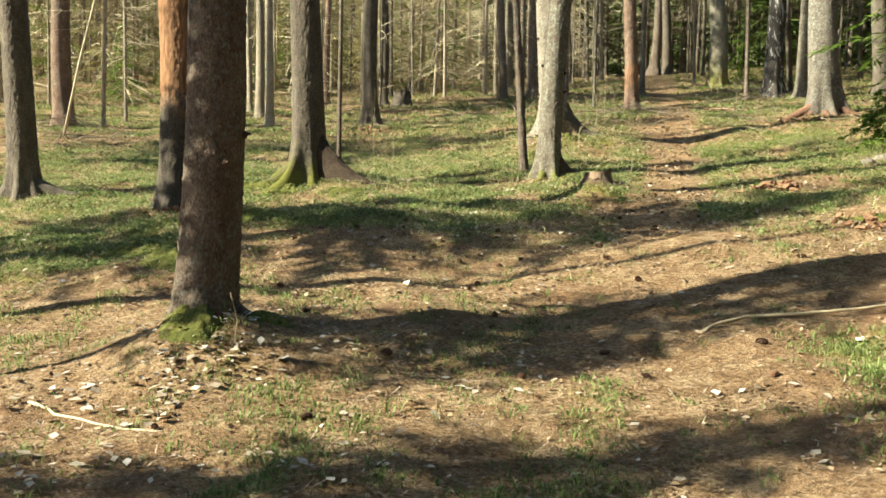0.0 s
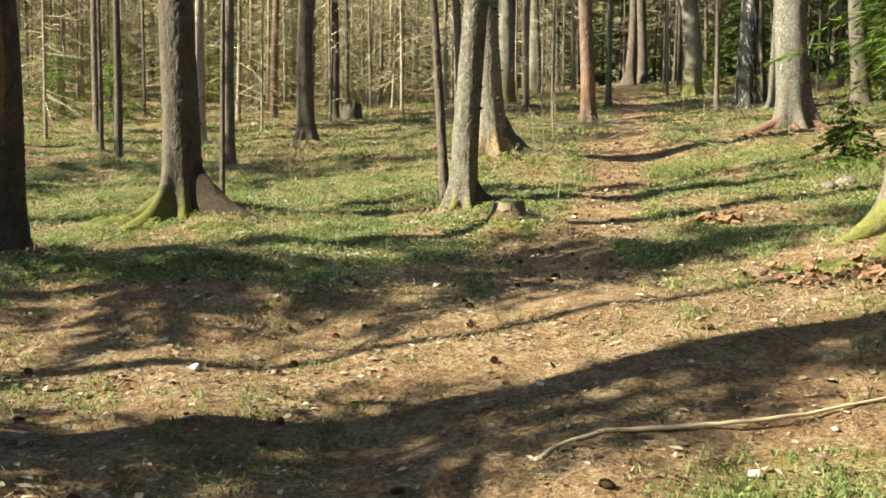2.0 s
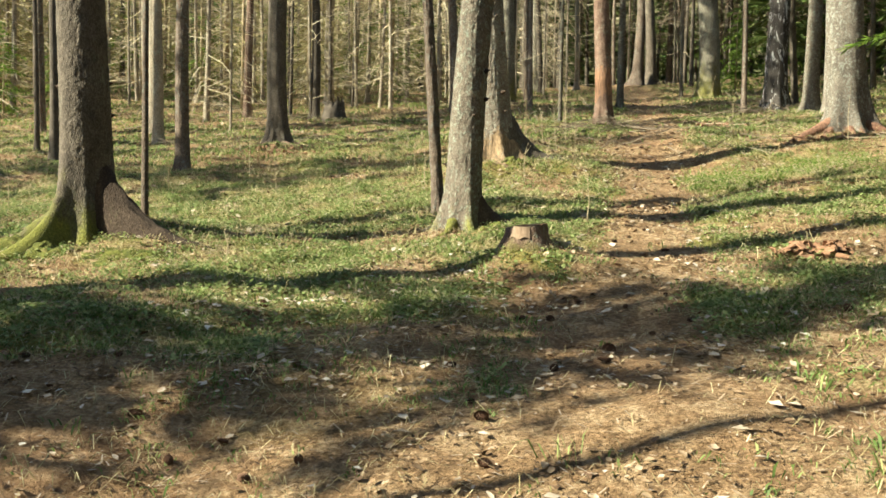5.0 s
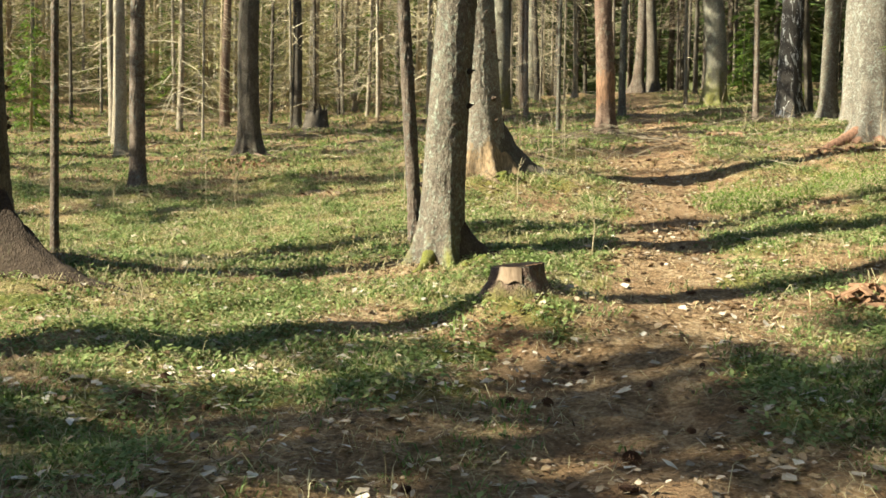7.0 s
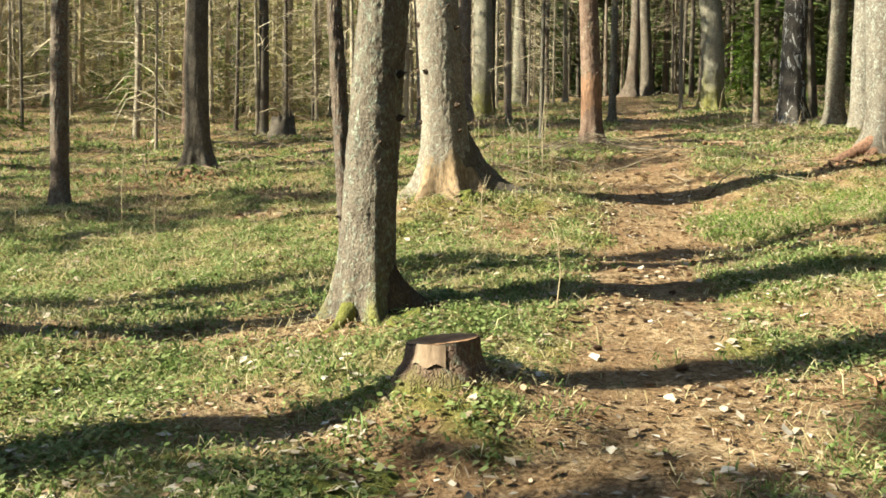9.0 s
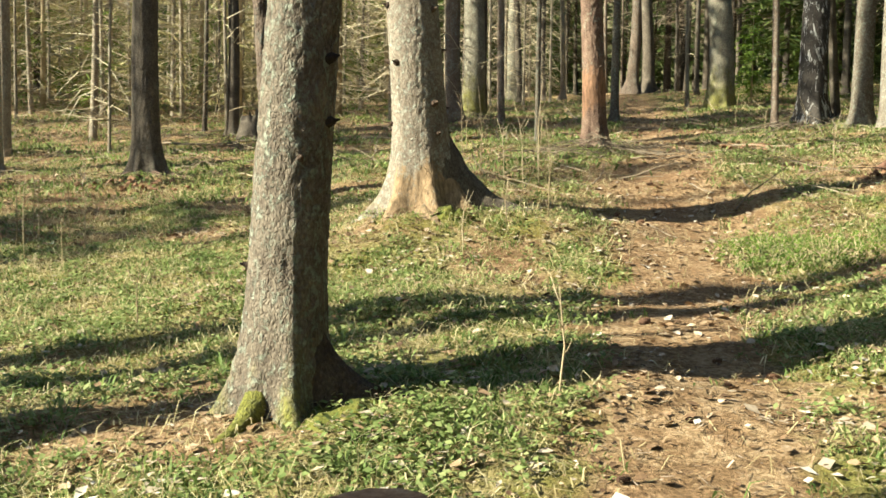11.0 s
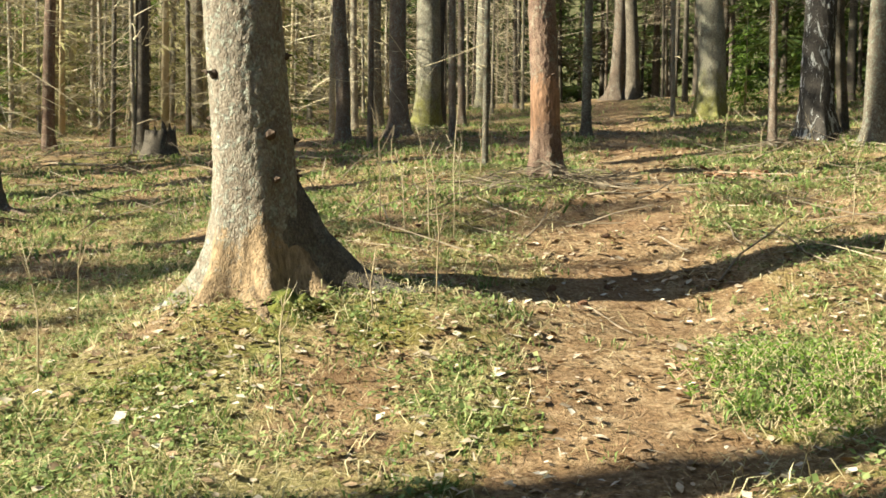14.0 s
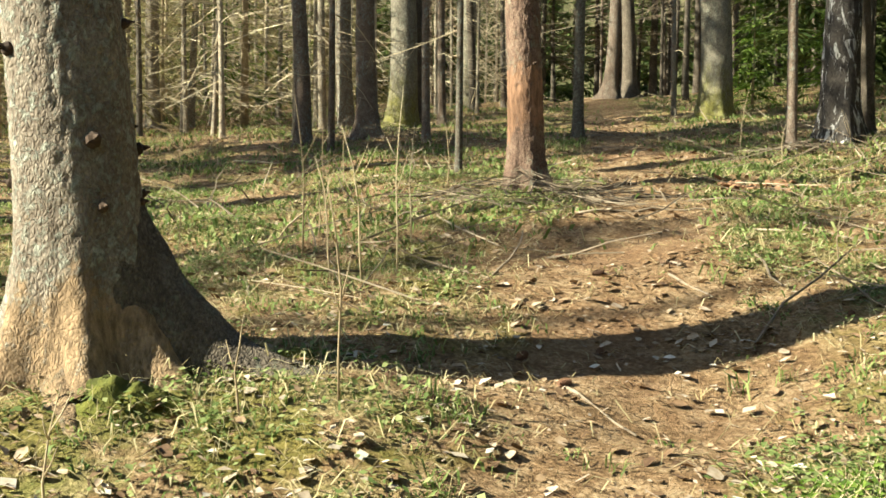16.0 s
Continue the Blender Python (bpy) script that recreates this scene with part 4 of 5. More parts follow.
def cone_thing():
    """A spruce cone: an egg of overlapping scales."""
    me = Mesh()
    for i in range(9):
        t = i / 8
        rr = 0.022 * math.sin(math.pi * (0.12 + 0.8 * t)) + 0.003
        for k in range(8):
            th = math.tau * (k + 0.5 * (i % 2)) / 8
            c = Vector((0.1 * t - 0.05, rr * math.cos(th), rr * math.sin(th)))
            o = Vector((0.3, math.cos(th), math.sin(th))).normalized()
            s = Vector((0, -math.sin(th), math.cos(th)))
            me.face(c - s * 0.009, c + s * 0.009, c + o * 0.012 + s * 0.005, c + o * 0.012 - s * 0.005)
    me.tube(((-0.05, 0, 0), (-0.02, 0, 0), (0.02, 0, 0), (0.05, 0, 0)), (0.008, 0.021, 0.02, 0.006), 8)
    ob = new("spruce_cone", me.data("spruce_cone", CONE))
    return tagged(ob, "dark brown spruce cone lying on needle litter", "cone", "cones on the forest floor")


first_cone = cone_thing()
rnd = random.Random(5)
SPOTS = [(2.31, 10.57), (1.62, 8.0), (0.72, 8.95), (2.2, 10.1), (-0.1, 9.4), (0.35, 9.2), (2.05, 11.3), (1.2, 12.3), (2.0, 6.0), (1.2, 5.6), (1.5, 9.3), (0.3, 8.3), (5.3, 15.6), (4.25, 13.9), (4.6, 20.4)]
SPOTS += [(rnd.uniform(-1.5, 4), rnd.uniform(4.5, 12)) for _ in range(45)] + [(rnd.uniform(1.5, 6), rnd.uniform(12, 22)) for _ in range(25)]
for i, (x, y) in enumerate(SPOTS):
    m = pose(x, y, gz(x, y) + 0.016, rnd.uniform(0, 360), rnd.uniform(-12, 12), rnd.uniform(0, 360))
    if i:
        copy_thing(first_cone, m).scale = [rnd.uniform(0.4, 0.8)] * 3
    else:
        first_cone.matrix_basis = m


def sapling(x, y, h, seed, label="thin bare pale sapling growing from the grass", forks=3, r=0.006):
    rnd = random.Random(seed)
    ob = thing("sapling", pose(x, y, gz(x, y)), label, "sapling", "bare saplings")
    a = rnd.uniform(0, math.tau)
    bend = rnd.uniform(0.02, 0.14) * h
    pts = [Vector((math.cos(a) * bend * t * t + 0.012 * math.sin(7 * t + a), math.sin(a) * bend * t * t, h * t - 0.03)) for t in (0, 0.25, 0.5, 0.75, 1.0)]
    me = Mesh()
    me.tube(pts, (r, r * 0.9, r * 0.75, r * 0.55, r * 0.25), 6)
    part("stem", me, STEM, ob, smooth=True)
    for _ in range(forks):
        t = rnd.uniform(0.35, 0.9)
        p = pts[int(t * 4)].lerp(pts[min(4, int(t * 4) + 1)], t * 4 % 1)
        b = rnd.uniform(0, math.tau)
        q = p + Vector((math.cos(b) * 0.5, math.sin(b) * 0.5, 0.9)) * h * rnd.uniform(0.12, 0.3)
        me = Mesh()
        me.tube((p, p.lerp(q, 0.5) + Vector((0, 0, -0.01)), q), (r * 0.55, r * 0.45, r * 0.2), 5)
        part("twig", me, STEM, ob, smooth=True)


for i, (x, y, h) in enumerate(((-1.85, 20.0, 0.9), (-1.5, 20.5, 1.0), (0.3, 16.7, 0.5), (0.96, 19.7, 0.9), (-0.5, 13.3, 0.3), (2.82, 14.66, 0.55), (4.2, 27.3, 1.2), (-1.95, 20.7, 1.0), (1.15, 18.6, 0.8),
                               (2.93, 19.1, 0.42), (3.33, 19.15, 0.95), (3.1, 21.3, 0.8), (3.3, 21.2, 1.0), (2.5, 18.25, 0.6), (6.95, 21.6, 0.8), (6.3, 21.4, 0.5), (-4.1, 17.3, 0.8), (-1.75, 20.3, 0.7),
                               (-1.3, 20.35, 0.7), (-1.25, 5.85, 0.35), (-2.6, 19.2, 0.8), (-1.0, 18.9, 0.6))):
    sapling(x, y, h, 900 + i)
rnd = random.Random(12)
for i in range(26):
    x, y = ((rnd.uniform(-6, 1.2), rnd.uniform(17, 26)), (rnd.uniform(6.6, 9), rnd.uniform(14, 27)), (rnd.uniform(1.5, 4), rnd.uniform(21, 27)))[i % 3]
    sapling(x, y, rnd.uniform(0.4, 1.3), 950 + i, forks=rnd.randrange(1, 4), r=rnd.uniform(0.004, 0.007))


def bark_heap(x, y, count, reach, label, seed, size=0.12):
    """Broken slabs of rotten bark, each a curved flake of its own."""
    rnd = random.Random(seed)
    ob = thing("bark_heap", pose(x, y, gz(x, y)), label, "bark pieces")
    for _ in range(count):
        a, d = rnd.uniform(0, math.tau), reach * rnd.random() ** 0.7
        px, py = d * math.cos(a) * 1.3, d * math.sin(a) * 0.7
        me = Mesh()
        w, l, th = size * rnd.uniform(0.2, 0.65), size * rnd.uniform(0.35, 1.1), 0.012
        for z in (0, th):
            for i in range(4):
                for j in range(3):
                    me.v.append(Vector((l * (i / 3 - 0.5) + rnd.uniform(-1, 1) * 0.008, w * (j / 2 - 0.5) + rnd.uniform(-1, 1) * 0.008, z + 0.02 * math.sin(math.pi * j / 2))))
        for i in range(3):
            for j in range(2):
                q = (i * 3 + j, i * 3 + j + 1, (i + 1) * 3 + j + 1, (i + 1) * 3 + j)
                me.f += [tuple(reversed(q)), tuple(12 + k for k in q)]
        rim = [0, 1, 2, 5, 8, 11, 10, 9, 6, 3]
        for k in range(10):
            p, q = rim[k], rim[(k + 1) % 10]
            me.f.append((p, 12 + p, 12 + q, q))
        piece = part("bark_piece", me, ROTTEN, ob)
        piece.matrix_basis = pose(px, py, gz(x + px, y + py) - gz(x, y) + rnd.uniform(0.0, 0.05), rnd.uniform(-40, 40), rnd.uniform(-40, 40), rnd.uniform(0, 360))


bark_heap(4.4, 12.85, 46, 0.28, "heap of broken reddish rotten bark beside the trail", 1, 0.15)
bark_heap(7.05, 24.8, 40, 0.45, "scattered red-brown rotten bark pieces", 2, 0.13)
bark_heap(4.6, 9.35, 90, 0.75, "reddish bark flakes strewn round a trunk's foot", 3, 0.1)
bark_heap(-2.95, 11.1, 50, 0.4, "brown bark flakes under a scarred trunk", 4, 0.1)
bark_heap(8.0, 21.2, 40, 0.7, "red-brown bark flakes on a root mound", 5, 0.12)
bark_heap(-1.8, 23.6, 40, 0.6, "red-brown bark flakes among bare roots", 6, 0.12)


def moss_cushion(x, y, sx, sy, h, seed):
    me, rings, sides = Mesh(), 14, 44
    for i in range(rings):
        t = i / (rings - 1)
        for k in range(sides):
            th = math.tau * k / sides
            q = (1 - t * 0.96) * (1 + 0.22 * noise.noise(Vector((math.cos(th) * 1.6, math.sin(th) * 1.6, seed))))
            px, py = sx * q * math.cos(th), sy * q * math.sin(th)
            bump = 0.05 * noise.noise(Vector((px * 7, py * 7, seed * 3.0))) + 0.03 * noise.noise(Vector((px * 22, py * 22, seed)))
            me.v.append(Vector((px, py, gz(x + px, y + py) - gz(x, y) - 0.03 + (h * 0.75 + bump) * math.sin(t * math.pi / 2) ** 0.8)))
    for i in range(rings - 1):
        for k in range(sides):
            j = (k + 1) % sides
            me.f.append((i * sides + k, i * sides + j, (i + 1) * sides + j, (i + 1) * sides + k))
    me.f.append(tuple((rings - 1) * sides + k for k in range(sides)))
    ob = new("moss_cushion", me.data("moss_cushion", MOSS, True))
    ob.location = (x, y, gz(x, y))
    tagged(ob, "yellow-green moss cushion on the forest floor", "moss", "moss cushions")


for i, (x, y, a, b, h) in enumerate(((-1.56, 6.05, 0.26, 0.3, 0.1), (-1.15, 6.5, 0.3, 0.25, 0.07), (-2.35, 8.75, 0.5, 0.4, 0.12), (-2.95, 9.2, 0.4, 0.3, 0.1), (-2.7, 13.65, 0.5, 0.35, 0.16), (-2.1, 13.4, 0.3, 0.2, 0.12), (-2.0, 10.6, 0.5, 0.35, 0.12),
                                     (1.7, 13.1, 0.35, 0.25, 0.06), (2.45, 19.2, 0.25, 0.18, 0.14), (3.05, 19.7, 0.2, 0.15, 0.1), (4.35, 9.75, 0.5, 0.3, 0.08), (1.85, 14.45, 0.3, 0.25, 0.08), (1.6, 12.2, 0.5, 0.3, 0.05),
                                     (-1.3, 13.2, 0.6, 0.3, 0.06), (2.6, 16.3, 0.5, 0.3, 0.06))):
    moss_cushion(x, y, a, b, h, i + 1)


def low_shrub(x, y, sx, sy, h, count, seed, label):
    """A low bilberry-like shrub of fine upright sprigs."""
    rnd = random.Random(seed)
    ob = thing("low_shrub", pose(x, y, gz(x, y)), label, "shrub")
    me, leaves = Mesh(), Mesh()
    for _ in range(count):
        a, d = rnd.uniform(0, math.tau), math.sqrt(rnd.random())
        px, py = sx * d * math.cos(a), sy * d * math.sin(a)
        base = Vector((px, py, gz(x + px, y + py) - gz(x, y)))
        hh = h * (1.1 - 0.6 * d * d) * rnd.uniform(0.5, 1.1)
        tip = base + Vector((rnd.uniform(-0.9, 0.9) * hh, rnd.uniform(-0.9, 0.9) * hh, hh * rnd.uniform(0.6, 1.0)))
        me.tube((base, base.lerp(tip, 0.5) + Vector((0.01, 0, 0)), tip), (0.002, 0.0016, 0.0008), 3, False)
        for _ in range(9):
            t = rnd.uniform(0.35, 1.0)
            p = base.lerp(tip, t)
            o = Vector((rnd.uniform(-1, 1), rnd.uniform(-1, 1), rnd.uniform(0, 1))).normalized()
            s = o.orthogonal().normalized() * 0.006
            leaves.face(p, p + o * 0.016 + s, p + o * 0.034, p + o * 0.016 - s)
    part("stem", me, STEM, ob)["kind"] = "stuff"
    part("foliage", leaves, FRESH, ob)["kind"] = "stuff"


low_shrub(5.3, 18.1, 0.75, 0.6, 0.27, 300, 1, "low green bilberry shrub beside the trail")
low_shrub(7.2, 15.6, 0.9, 0.9, 0.35, 380, 2, "low green shrub under the spruces")
low_shrub(6.9, 18.6, 0.7, 0.9, 0.3, 300, 3, "low green shrub under the spruces")

# ---- the wood's far edge ----


def backdrop():
    me = Mesh()
    n = 120
    for i in range(n):
        th = math.tau * i / n
        x, y = 92 * math.cos(th), 20 + 92 * math.sin(th)
        z = float(land(x, y))
        for h in (-3.0, 9.0, 17.0 + 4 * noise.noise(Vector((i * 0.9, 0, 0)))):
            me.v.append(Vector((x, y, z + h)))
    for i in range(n):
        j = (i + 1) % n
        for k in range(2):
            me.f.append((i * 3 + k, i * 3 + k + 1, j * 3 + k + 1, j * 3 + k))
    m = Nodes("distant_wood", 1.0)
    v = m.coords((1, 1, 0.12))
    m.colour(m.ramp(m.noise(v, 0.9, 6, 0.7), (0.3, (0.03, 0.034, 0.015)), (0.5, (0.1, 0.105, 0.045)), (0.62, (0.2, 0.18, 0.1)), (0.75, (0.3, 0.29, 0.13))))
    tagged(part("backdrop", me, m.mat), "dark distant wood of spruces", "forest", kind="structure")


backdrop()

# ---- ground cover ----


def sheet_of(name, V, F, material, label, category):
    """One object out of arrays of vertices and triangles."""
    me = bpy.data.meshes.new(name)
    me.vertices.add(len(V))
    me.vertices.foreach_set("co", V.astype(np.float32).ravel())
    me.loops.add(F.size)
    me.loops.foreach_set("vertex_index", F.astype(np.int32).ravel())
    me.polygons.add(len(F))
    me.polygons.foreach_set("loop_start", (np.arange(len(F)) * 3).astype(np.int32))
    me.update(calc_edges=True)
    me.materials.append(material)
    return tagged(new(name, me), label, category, kind="stuff")


def scattered(rs, count, near=4.0, far=30.0, power=1.6):
    """Places strewn over the walker's surroundings, thinner with distance."""
    y = near + (far - near) * rs.rand(count) ** power
    x = -0.5 * y - 1.0 + rs.rand(count) * (1.0 * y + 4.5)
    return x, y


def blades(rs, x, y, h, w, lean):
    """Bent blades at these foot points: five vertices and three triangles each."""
    n = len(x)
    z = ground_z(x, y) - 0.005
    a, b = rs.rand(n) * math.tau, rs.rand(n) * math.tau
    d = np.stack([np.cos(a), np.sin(a), 0 * a], -1)
    s = np.stack([np.cos(b), np.sin(b), 0 * b], -1) * (w[:, None] / 2)
    p = np.stack([x, y, z], -1)
    up = np.array([0, 0, 1.0])
    m = p + d * (h * lean * 0.3)[:, None] + up * (h * 0.6)[:, None]
    t = p + d * (h * lean)[:, None] + up * (h * (1.0 - 0.35 * lean))[:, None]
    V = np.stack([p - s * 0.7, p + s * 0.7, m + s, m - s, t], 1).reshape(-1, 3)
    i = (np.arange(n) * 5)[:, None]
    F = np.concatenate([i + [0, 1, 2], i + [0, 2, 3], i + [3, 2, 4]], 1).reshape(-1, 3)
    return V, F


def grow_grass():
    rs = np.random.RandomState(11)
    x, y = scattered(rs, 185000)
    keep = rs.rand(len(x)) < np.clip(greenness(x, y) * 1.1 - 0.08, 0.012, 1) * np.clip(patchy(x, y, 5.5, 8) * 2.4 - 0.7, 0.09, 1)
    x, y = x[keep], y[keep]
    size = rs.gamma(5, 0.2, len(x))
    per = 11
    X = np.repeat(x, per) + rs.randn(len(x) * per) * 0.045
    Y = np.repeat(y, per) + rs.randn(len(x) * per) * 0.045
    S = np.repeat(size, per)
    n = len(X)
    h = (0.016 + 0.036 * rs.rand(n)) * S * (1 + Y * 0.006)
    w = (0.004 + 0.008 * rs.rand(n) ** 1.5) * (0.8 + Y * 0.03)
    V, F = blades(rs, X, Y, h, w, 0.4 + 1.1 * rs.rand(n))
    y = 22 + 20 * rs.rand(60000) ** 0.9
    x = -0.42 * y + rs.rand(60000) * (0.95 * y)
    keep = rs.rand(len(x)) < np.clip(patchy(x, y, 1.6, 18) * 2.2 - 0.6, 0.05, 1) * (1 - 0.95 * np.exp(-(trail_distance(x, y) / 0.7) ** 4))
    x, y = x[keep], y[keep]
    n = len(x)
    V2, F2 = blades(rs, x, y, 0.05 + 0.09 * rs.rand(n), 0.015 + 0.02 * rs.rand(n), 0.4 + 1.2 * rs.rand(n))
    V, F = np.concatenate([V, V2]), np.concatenate([F, F2 + len(V)])
    sheet_of("grass", V, F, GRASS, "short fresh green woodland grass and herbs in tufts", "grass")
    x, y = scattered(rs, 230000, 8, 40, 1.1)
    meadow = np.exp(-(((x + 1.5) / 5.0) ** 2 + ((y - 19) / 4.5) ** 2) ** 2)
    keep = rs.rand(len(x)) < np.clip(0.16 + 0.45 * greenness(x, y) + meadow, 0, 1) * np.clip((y - 8) / 8, 0.1, 1) * np.clip(patchy(x, y, 1.7, 14) * 1.8 - 0.4, 0.1, 1) * (1 - 0.9 * np.exp(-(trail_distance(x, y) / 0.5) ** 4))
    x, y = x[keep], y[keep]
    n = len(x)
    V, F = blades(rs, x, y, 0.04 + 0.15 * rs.rand(n) ** 1.5, 0.002 + 0.0003 * y * rs.rand(n), 0.5 + 1.3 * rs.rand(n))
    x, y = scattered(rs, 150000, 8, 27, 0.9)
    keep = rs.rand(len(x)) < np.clip(0.25 + greenness(x, y), 0, 1) * (1 - 0.7 * np.exp(-(trail_distance(x, y) / 0.5) ** 4)) * (x > -0.45 * y) * (x < 0.45 * y + 2)
    x, y = x[keep], y[keep]
    n = len(x)
    V2, F2 = blades(rs, x, y, 0.03 + 0.07 * rs.rand(n), 0.003 + 0.0003 * y * rs.rand(n), 1.6 + 0.9 * rs.rand(n))
    V, F = np.concatenate([V, V2]), np.concatenate([F, F2 + len(V)])
    sheet_of("dry_grass", V, F, STRAW, "pale dry grass stalks left from last year", "grass")


grow_grass()


def loose_leaves(rs, x, y, z, size, tilt, slim):
    """Small pointed leaves, four triangles each, folded a little along the middle."""
    n = len(x)
    a = rs.rand(n) * math.tau
    d = np.stack([np.cos(a), np.sin(a), tilt * rs.randn(n)], -1) * size[:, None]
    s = np.stack([-np.sin(a), np.cos(a), tilt * rs.randn(n)], -1) * (size * slim * (0.7 + 0.6 * rs.rand(n)))[:, None]
    up = np.array([0, 0, 1.0]) * (size * 0.25 * rs.rand(n))[:, None]
    p = np.stack([x, y, z], -1)
    V = np.stack([p - d, p + s + up, p + d, p - s + up, p], 1).reshape(-1, 3)
    i = (np.arange(n) * 5)[:, None]
    F = np.concatenate([i + [4, 1, 0], i + [4, 2, 1], i + [4, 3, 2], i + [4, 0, 3]], 1).reshape(-1, 3)
    return V, F


def grow_herbs():
    """Low wood sorrel and other herbs: clumps of small leaves close to the ground."""
    rs = np.random.RandomState(51)
    x, y = scattered(rs, 70000, 8.5, 27, 1.1)
    keep = rs.rand(len(x)) < np.clip(greenness(x, y) * 1.3 - 0.2, 0, 1) * np.clip(patchy(x, y, 3.4, 28) * 2.6 - 0.75, 0.03, 1) * (x > -0.42 * y) * (x < 0.42 * y + 1.5)
    x, y = x[keep], y[keep]
    per = 12
    X = np.repeat(x, per) + rs.randn(len(x) * per) * 0.05
    Y = np.repeat(y, per) + rs.randn(len(x) * per) * 0.05
    n = len(X)
    V, F = loose_leaves(rs, X, Y, ground_z(X, Y) + 0.012 + 0.05 * rs.rand(n), 0.009 + 0.014 * rs.rand(n), 0.35, 0.6)
    sheet_of("herbs", V, F, HERB, "low yellow-green wood herbs with small rounded leaves", "herbs")
    x, y = scattered(rs, 60000, 4.0, 27, 1.0)
    foot = np.zeros(len(x))
    for p, q, r in ((2.1, 18.6, 1.3), (1.9, 12.4, 1.3), (0.6, 11.6, 1.6), (3.4, 18.3, 1.6), (1.5, 14.0, 1.0), (-1.4, 5.5, 0.9), (4.5, 14.6, 1.0), (2.6, 10.9, 1.0), (5.3, 20.0, 1.3)):
        foot = np.maximum(foot, np.exp(-((x - p) ** 2 + (y - q) ** 2) / (2 * (r * 0.7) ** 2)))
    keep = rs.rand(len(x)) < (0.06 + 0.75 * foot) * np.clip(patchy(x, y, 4.5, 35) * 2.2 - 0.5, 0.05, 1) * (1 - 0.6 * np.exp(-(trail_distance(x, y) / 0.45) ** 4))
    x, y = x[keep], y[keep]
    n = len(x)
    V, F = loose_leaves(rs, x, y, ground_z(x, y) + 0.012 + 0.02 * rs.rand(n), 0.016 + 0.03 * rs.rand(n) ** 1.5, 0.2, 0.65)
    sheet_of("bleached_leaves", V, F, PALELEAF, "bleached grey-beige leaves of last year lying flat", "leaves")


grow_herbs()


def strew_leaves():
    rs = np.random.RandomState(21)
    x, y = scattered(rs, 200000, 3.2, 36, 1.0)
    keep = rs.rand(len(x)) < np.clip(patchy(x, y, 2.9, 5) * 1.3 - 0.05, 0.15, 1) * np.clip(0.2 + y / 16, 0.4, 1)
    x, y = x[keep], y[keep]
    n = len(x)
    size = (0.008 + 0.026 * rs.rand(n) ** 2.6) * np.clip(0.55 + 0.04 * y, 0.6, 1.35)
    a = rs.rand(n) * math.tau
    tilt, roll = rs.randn(n) * 0.22, rs.randn(n) * 0.3
    d = np.stack([np.cos(a), np.sin(a), np.sin(tilt)], -1) * size[:, None]
    s = np.stack([-np.sin(a), np.cos(a), np.sin(roll)], -1) * (size * (0.4 + 0.35 * rs.rand(n)))[:, None]
    up = np.array([0, 0, 1.0]) * (size * (0.05 + 0.25 * rs.rand(n)))[:, None]
    p = np.stack([x, y, ground_z(x, y) + 0.006 + 0.012 * rs.rand(n) + 0.03 * rs.rand(n) * greenness(x, y)], -1)
    V = np.stack([p - d, p - 0.2 * d + s + up, p + d * 0.55 + s * 0.7 + up * 0.6, p + d, p + d * 0.5 - s * 0.75 + up * 0.4, p - 0.25 * d - s + up * 0.9, p], 1).reshape(-1, 3)
    i = (np.arange(n) * 7)[:, None]
    F = np.concatenate([i + [6, 0, 5], i + [6, 1, 0], i + [6, 2, 1], i + [6, 3, 2], i + [6, 4, 3], i + [6, 5, 4]], 1).reshape(-1, 3)
    sheet_of("dead_leaves", V, F, LEAF, "curled dry brown and pale leaves strewn over the ground", "leaves")
    x, y = scattered(rs, 80000, 3.2, 30, 1.7)
    n = len(x)
    a = rs.rand(n) * math.tau
    ln = 0.008 + 0.03 * rs.rand(n) ** 2 + 0.003 * np.maximum(y - 8, 0) * rs.rand(n) ** 3
    d = np.stack([np.cos(a), np.sin(a), 0.25 * rs.randn(n)], -1) * ln[:, None]
    s = np.stack([-np.sin(a), np.cos(a), 0 * a], -1) * (0.0012 + 0.0012 * rs.rand(n) + 0.0001 * y)[:, None]
    p = np.stack([x, y, ground_z(x, y) + 0.008 + 0.01 * rs.rand(n)], -1)
    V = np.stack([p - d - s, p + d - s, p + d + s, p - d + s], 1).reshape(-1, 3)
    i = (np.arange(n) * 4)[:, None]
    F = np.concatenate([i + [0, 1, 2], i + [0, 2, 3]], 1).reshape(-1, 3)
    sheet_of("twig_litter", V, F, LEAF, "fine brown twigs and needles strewn over the ground", "twigs")


strew_leaves()


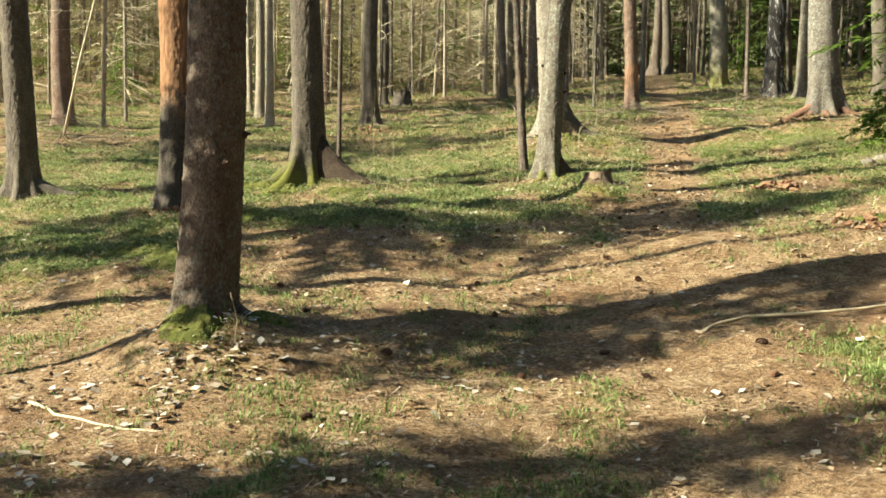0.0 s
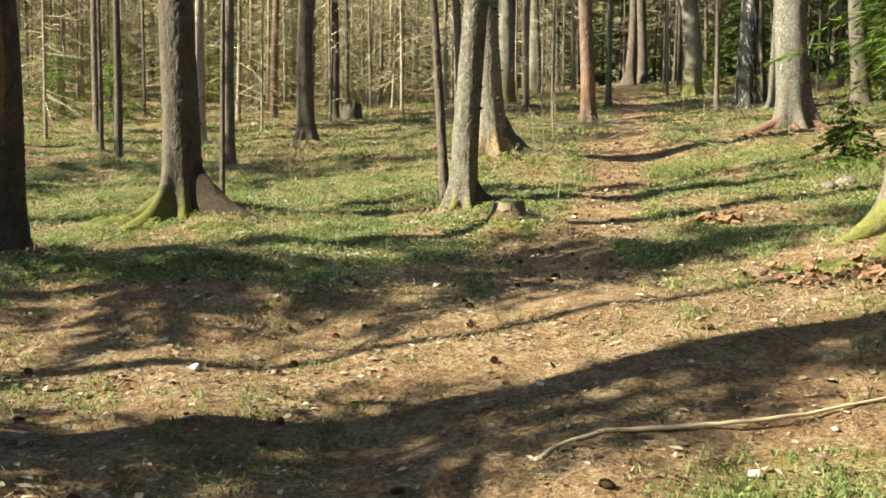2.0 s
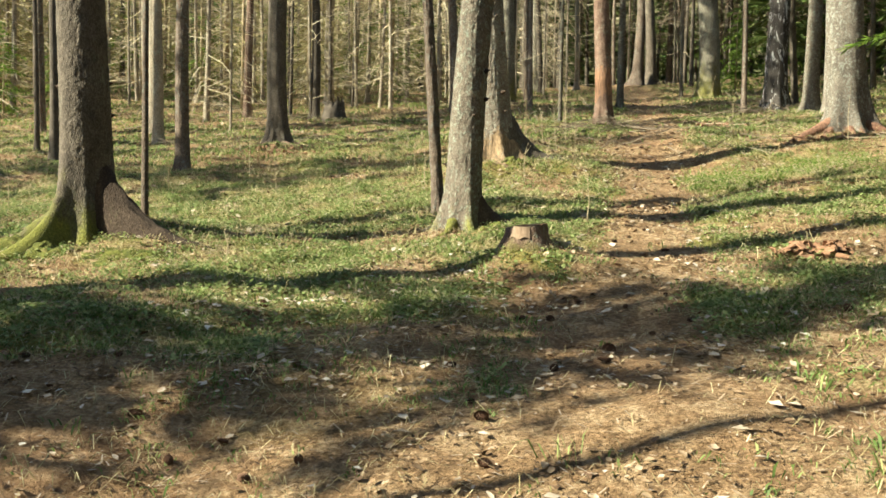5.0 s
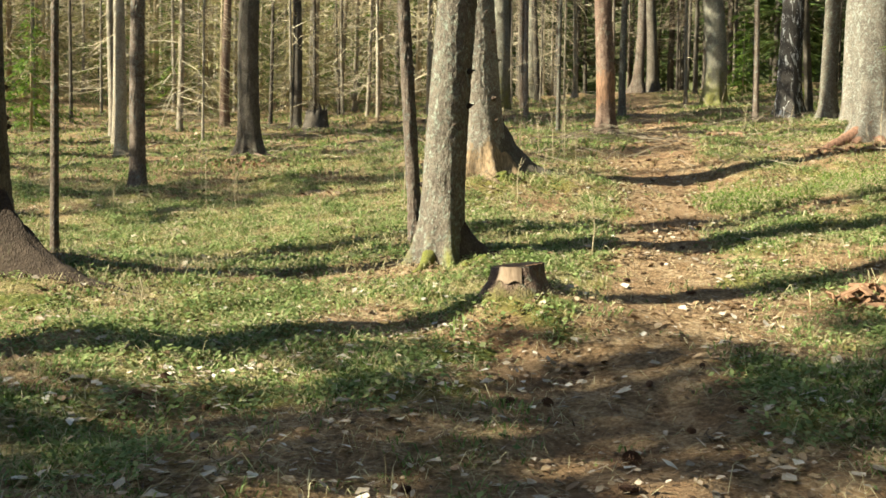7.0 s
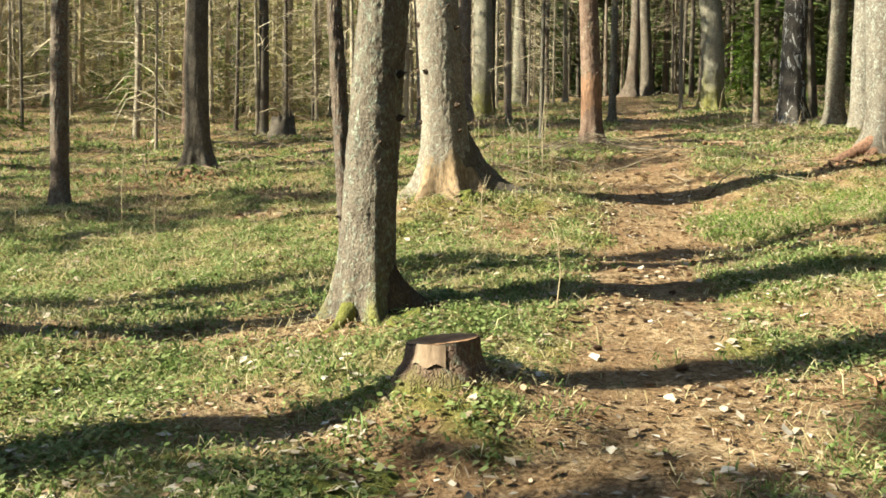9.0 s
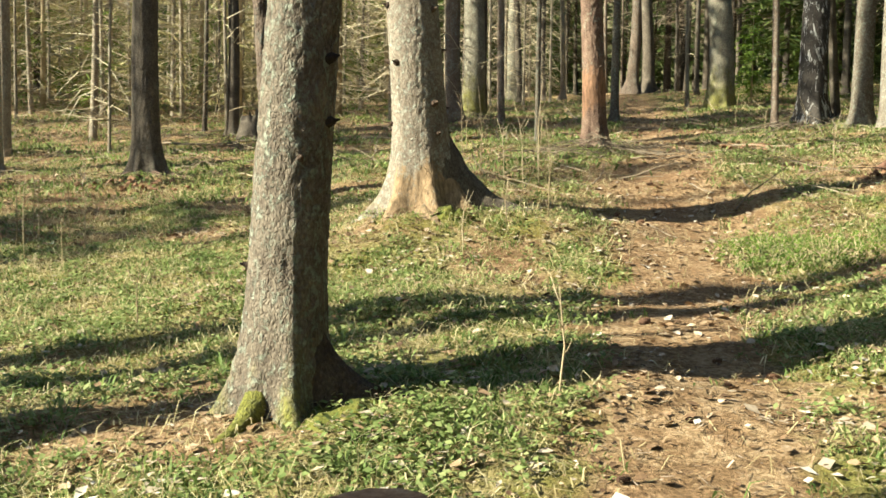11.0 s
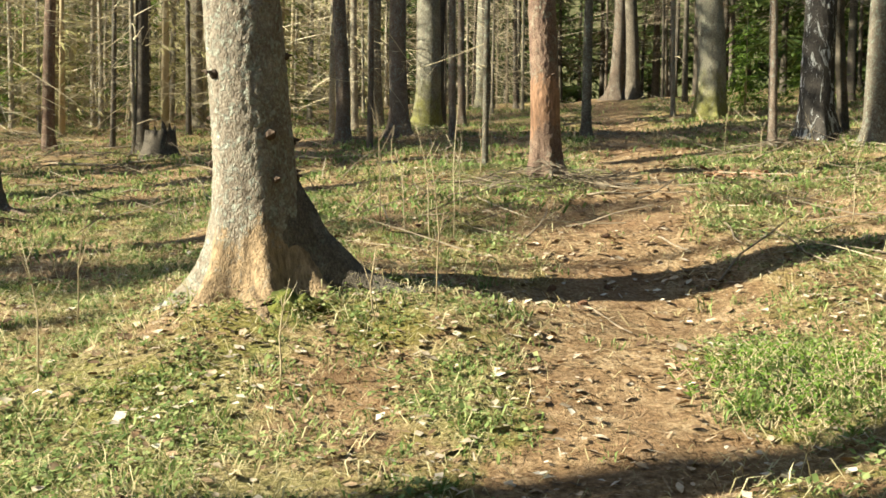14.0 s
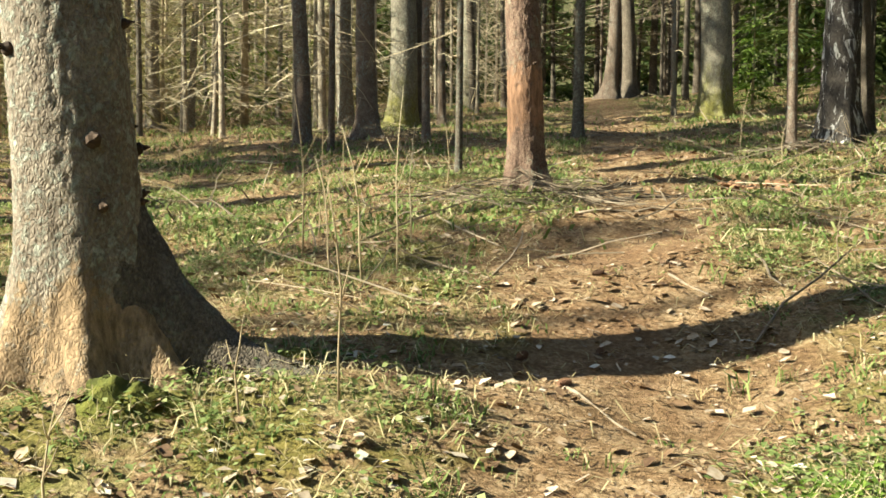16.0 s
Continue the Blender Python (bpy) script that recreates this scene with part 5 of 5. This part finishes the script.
def lay_brushwood():
    """Countless thin dead sticks under the far trees."""
    rnd = random.Random(66)
    me = Mesh()
    for _ in range(1900):
        y = rnd.uniform(20.5, 42)
        x = rnd.uniform(-0.45 * y, 0.55 * y)
        if trail_distance(np.array(x), np.array(y)) < 0.8 and rnd.random() < 0.8:
            continue
        if -6 < x < 2.5 and y < 23.5:
            continue
        a, ln = rnd.uniform(0, math.tau), rnd.uniform(0.3, 1.3)
        dx, dy = math.cos(a) * ln / 2, math.sin(a) * ln / 2
        r = rnd.uniform(0.003, 0.01)
        pts = [(x + dx * t + rnd.uniform(-0.04, 0.04), y + dy * t + rnd.uniform(-0.04, 0.04)) for t in (-1, -0.3, 0.3, 1)]
        lift = rnd.uniform(0.0, 0.1)
        me.tube([Vector((p, q, gz(p, q) + r + lift * k)) for k, (p, q) in enumerate(pts)], (r, r * 0.9, r * 0.75, r * 0.4), 4, False)
    tagged(part("brushwood", me, DEADWOOD), "thin grey dead sticks littering the ground under the trees", "sticks", kind="stuff")


lay_brushwood()


def brush_pile(x, y, reach, count, label, seed, tall=0.15):
    """A heap of dead twigs, each bent a little."""
    rnd = random.Random(seed)
    ob = thing("brush_pile", pose(x, y, gz(x, y)), label, "brushwood")
    me = Mesh()
    for _ in range(count):
        a, d, b = rnd.uniform(0, math.tau), reach * rnd.random() ** 0.6, rnd.uniform(0, math.tau)
        px, py, ln = d * math.cos(a), d * math.sin(a) * 0.7, rnd.uniform(0.2, 0.8)
        h = tall * (1 - d / reach) + rnd.uniform(0, 0.04)
        r = rnd.uniform(0.002, 0.007)
        pts = []
        for t in (-0.5, 0.0, 0.5):
            qx, qy = px + math.cos(b) * ln * t, py + math.sin(b) * ln * t + 0.05 * abs(t)
            pts.append(Vector((qx, qy, gz(x + qx, y + qy) - gz(x, y) + h + r + rnd.uniform(-0.02, 0.06))))
        me.tube(pts, (r, r * 0.8, r * 0.4), 4, False)
    part("deadwood", me, BRUSH, ob)["kind"] = "stuff"


brush_pile(4.55, 24.1, 0.95, 130, "dark heap of twigs round a reddish trunk's foot", 1)
brush_pile(5.3, 23.8, 0.6, 50, "low scatter of dead twigs beside the trail", 2, 0.06)
brush_pile(-9.0, 23.2, 1.6, 160, "grey heap of brushwood under the pines", 3, 0.35)
brush_pile(-2.6, 29.6, 1.6, 120, "grey heap of brushwood by a broken stump", 4, 0.2)
brush_pile(2.9, 31.2, 1.3, 100, "grey heap of brushwood between trunks", 5, 0.2)
brush_pile(-4.6, 32.8, 1.0, 80, "pale heap of broken branches", 6, 0.3)
brush_pile(8.7, 28.2, 0.9, 80, "dark heap of twigs at a slim trunk's foot", 7, 0.12)
brush_pile(11.3, 29.4, 1.2, 90, "dark heap of twigs under old trunks", 8, 0.2)


def stone(x, y, r, label, seed):
    me, n, m = Mesh(), 12, 7
    for i in range(m):
        f = math.pi * i / (m - 1)
        for k in range(n):
            th = math.tau * k / n
            p = Vector((math.sin(f) * math.cos(th), math.sin(f) * math.sin(th), 0.65 * math.cos(f)))
            me.v.append(p * r * (1 + 0.35 * noise.noise(p * 1.7 + Vector((seed, 0, 0)))))
    for i in range(m - 1):
        for k in range(n):
            j = (k + 1) % n
            me.f.append((i * n + k, (i + 1) * n + k, (i + 1) * n + j, i * n + j))
    ob = new("stone", me.data("stone", PALE, True, {"moss": [0.0] * len(me.v), "wood": [0.0] * len(me.v)}))
    ob.location = (x, y, gz(x, y) + 0.25 * r)
    tagged(ob, label, "stone")


stone(6.35, 14.6, 0.1, "small pale grey stone in the grass", 1)
stone(6.75, 15.0, 0.13, "small mossy grey stone in the grass", 2)
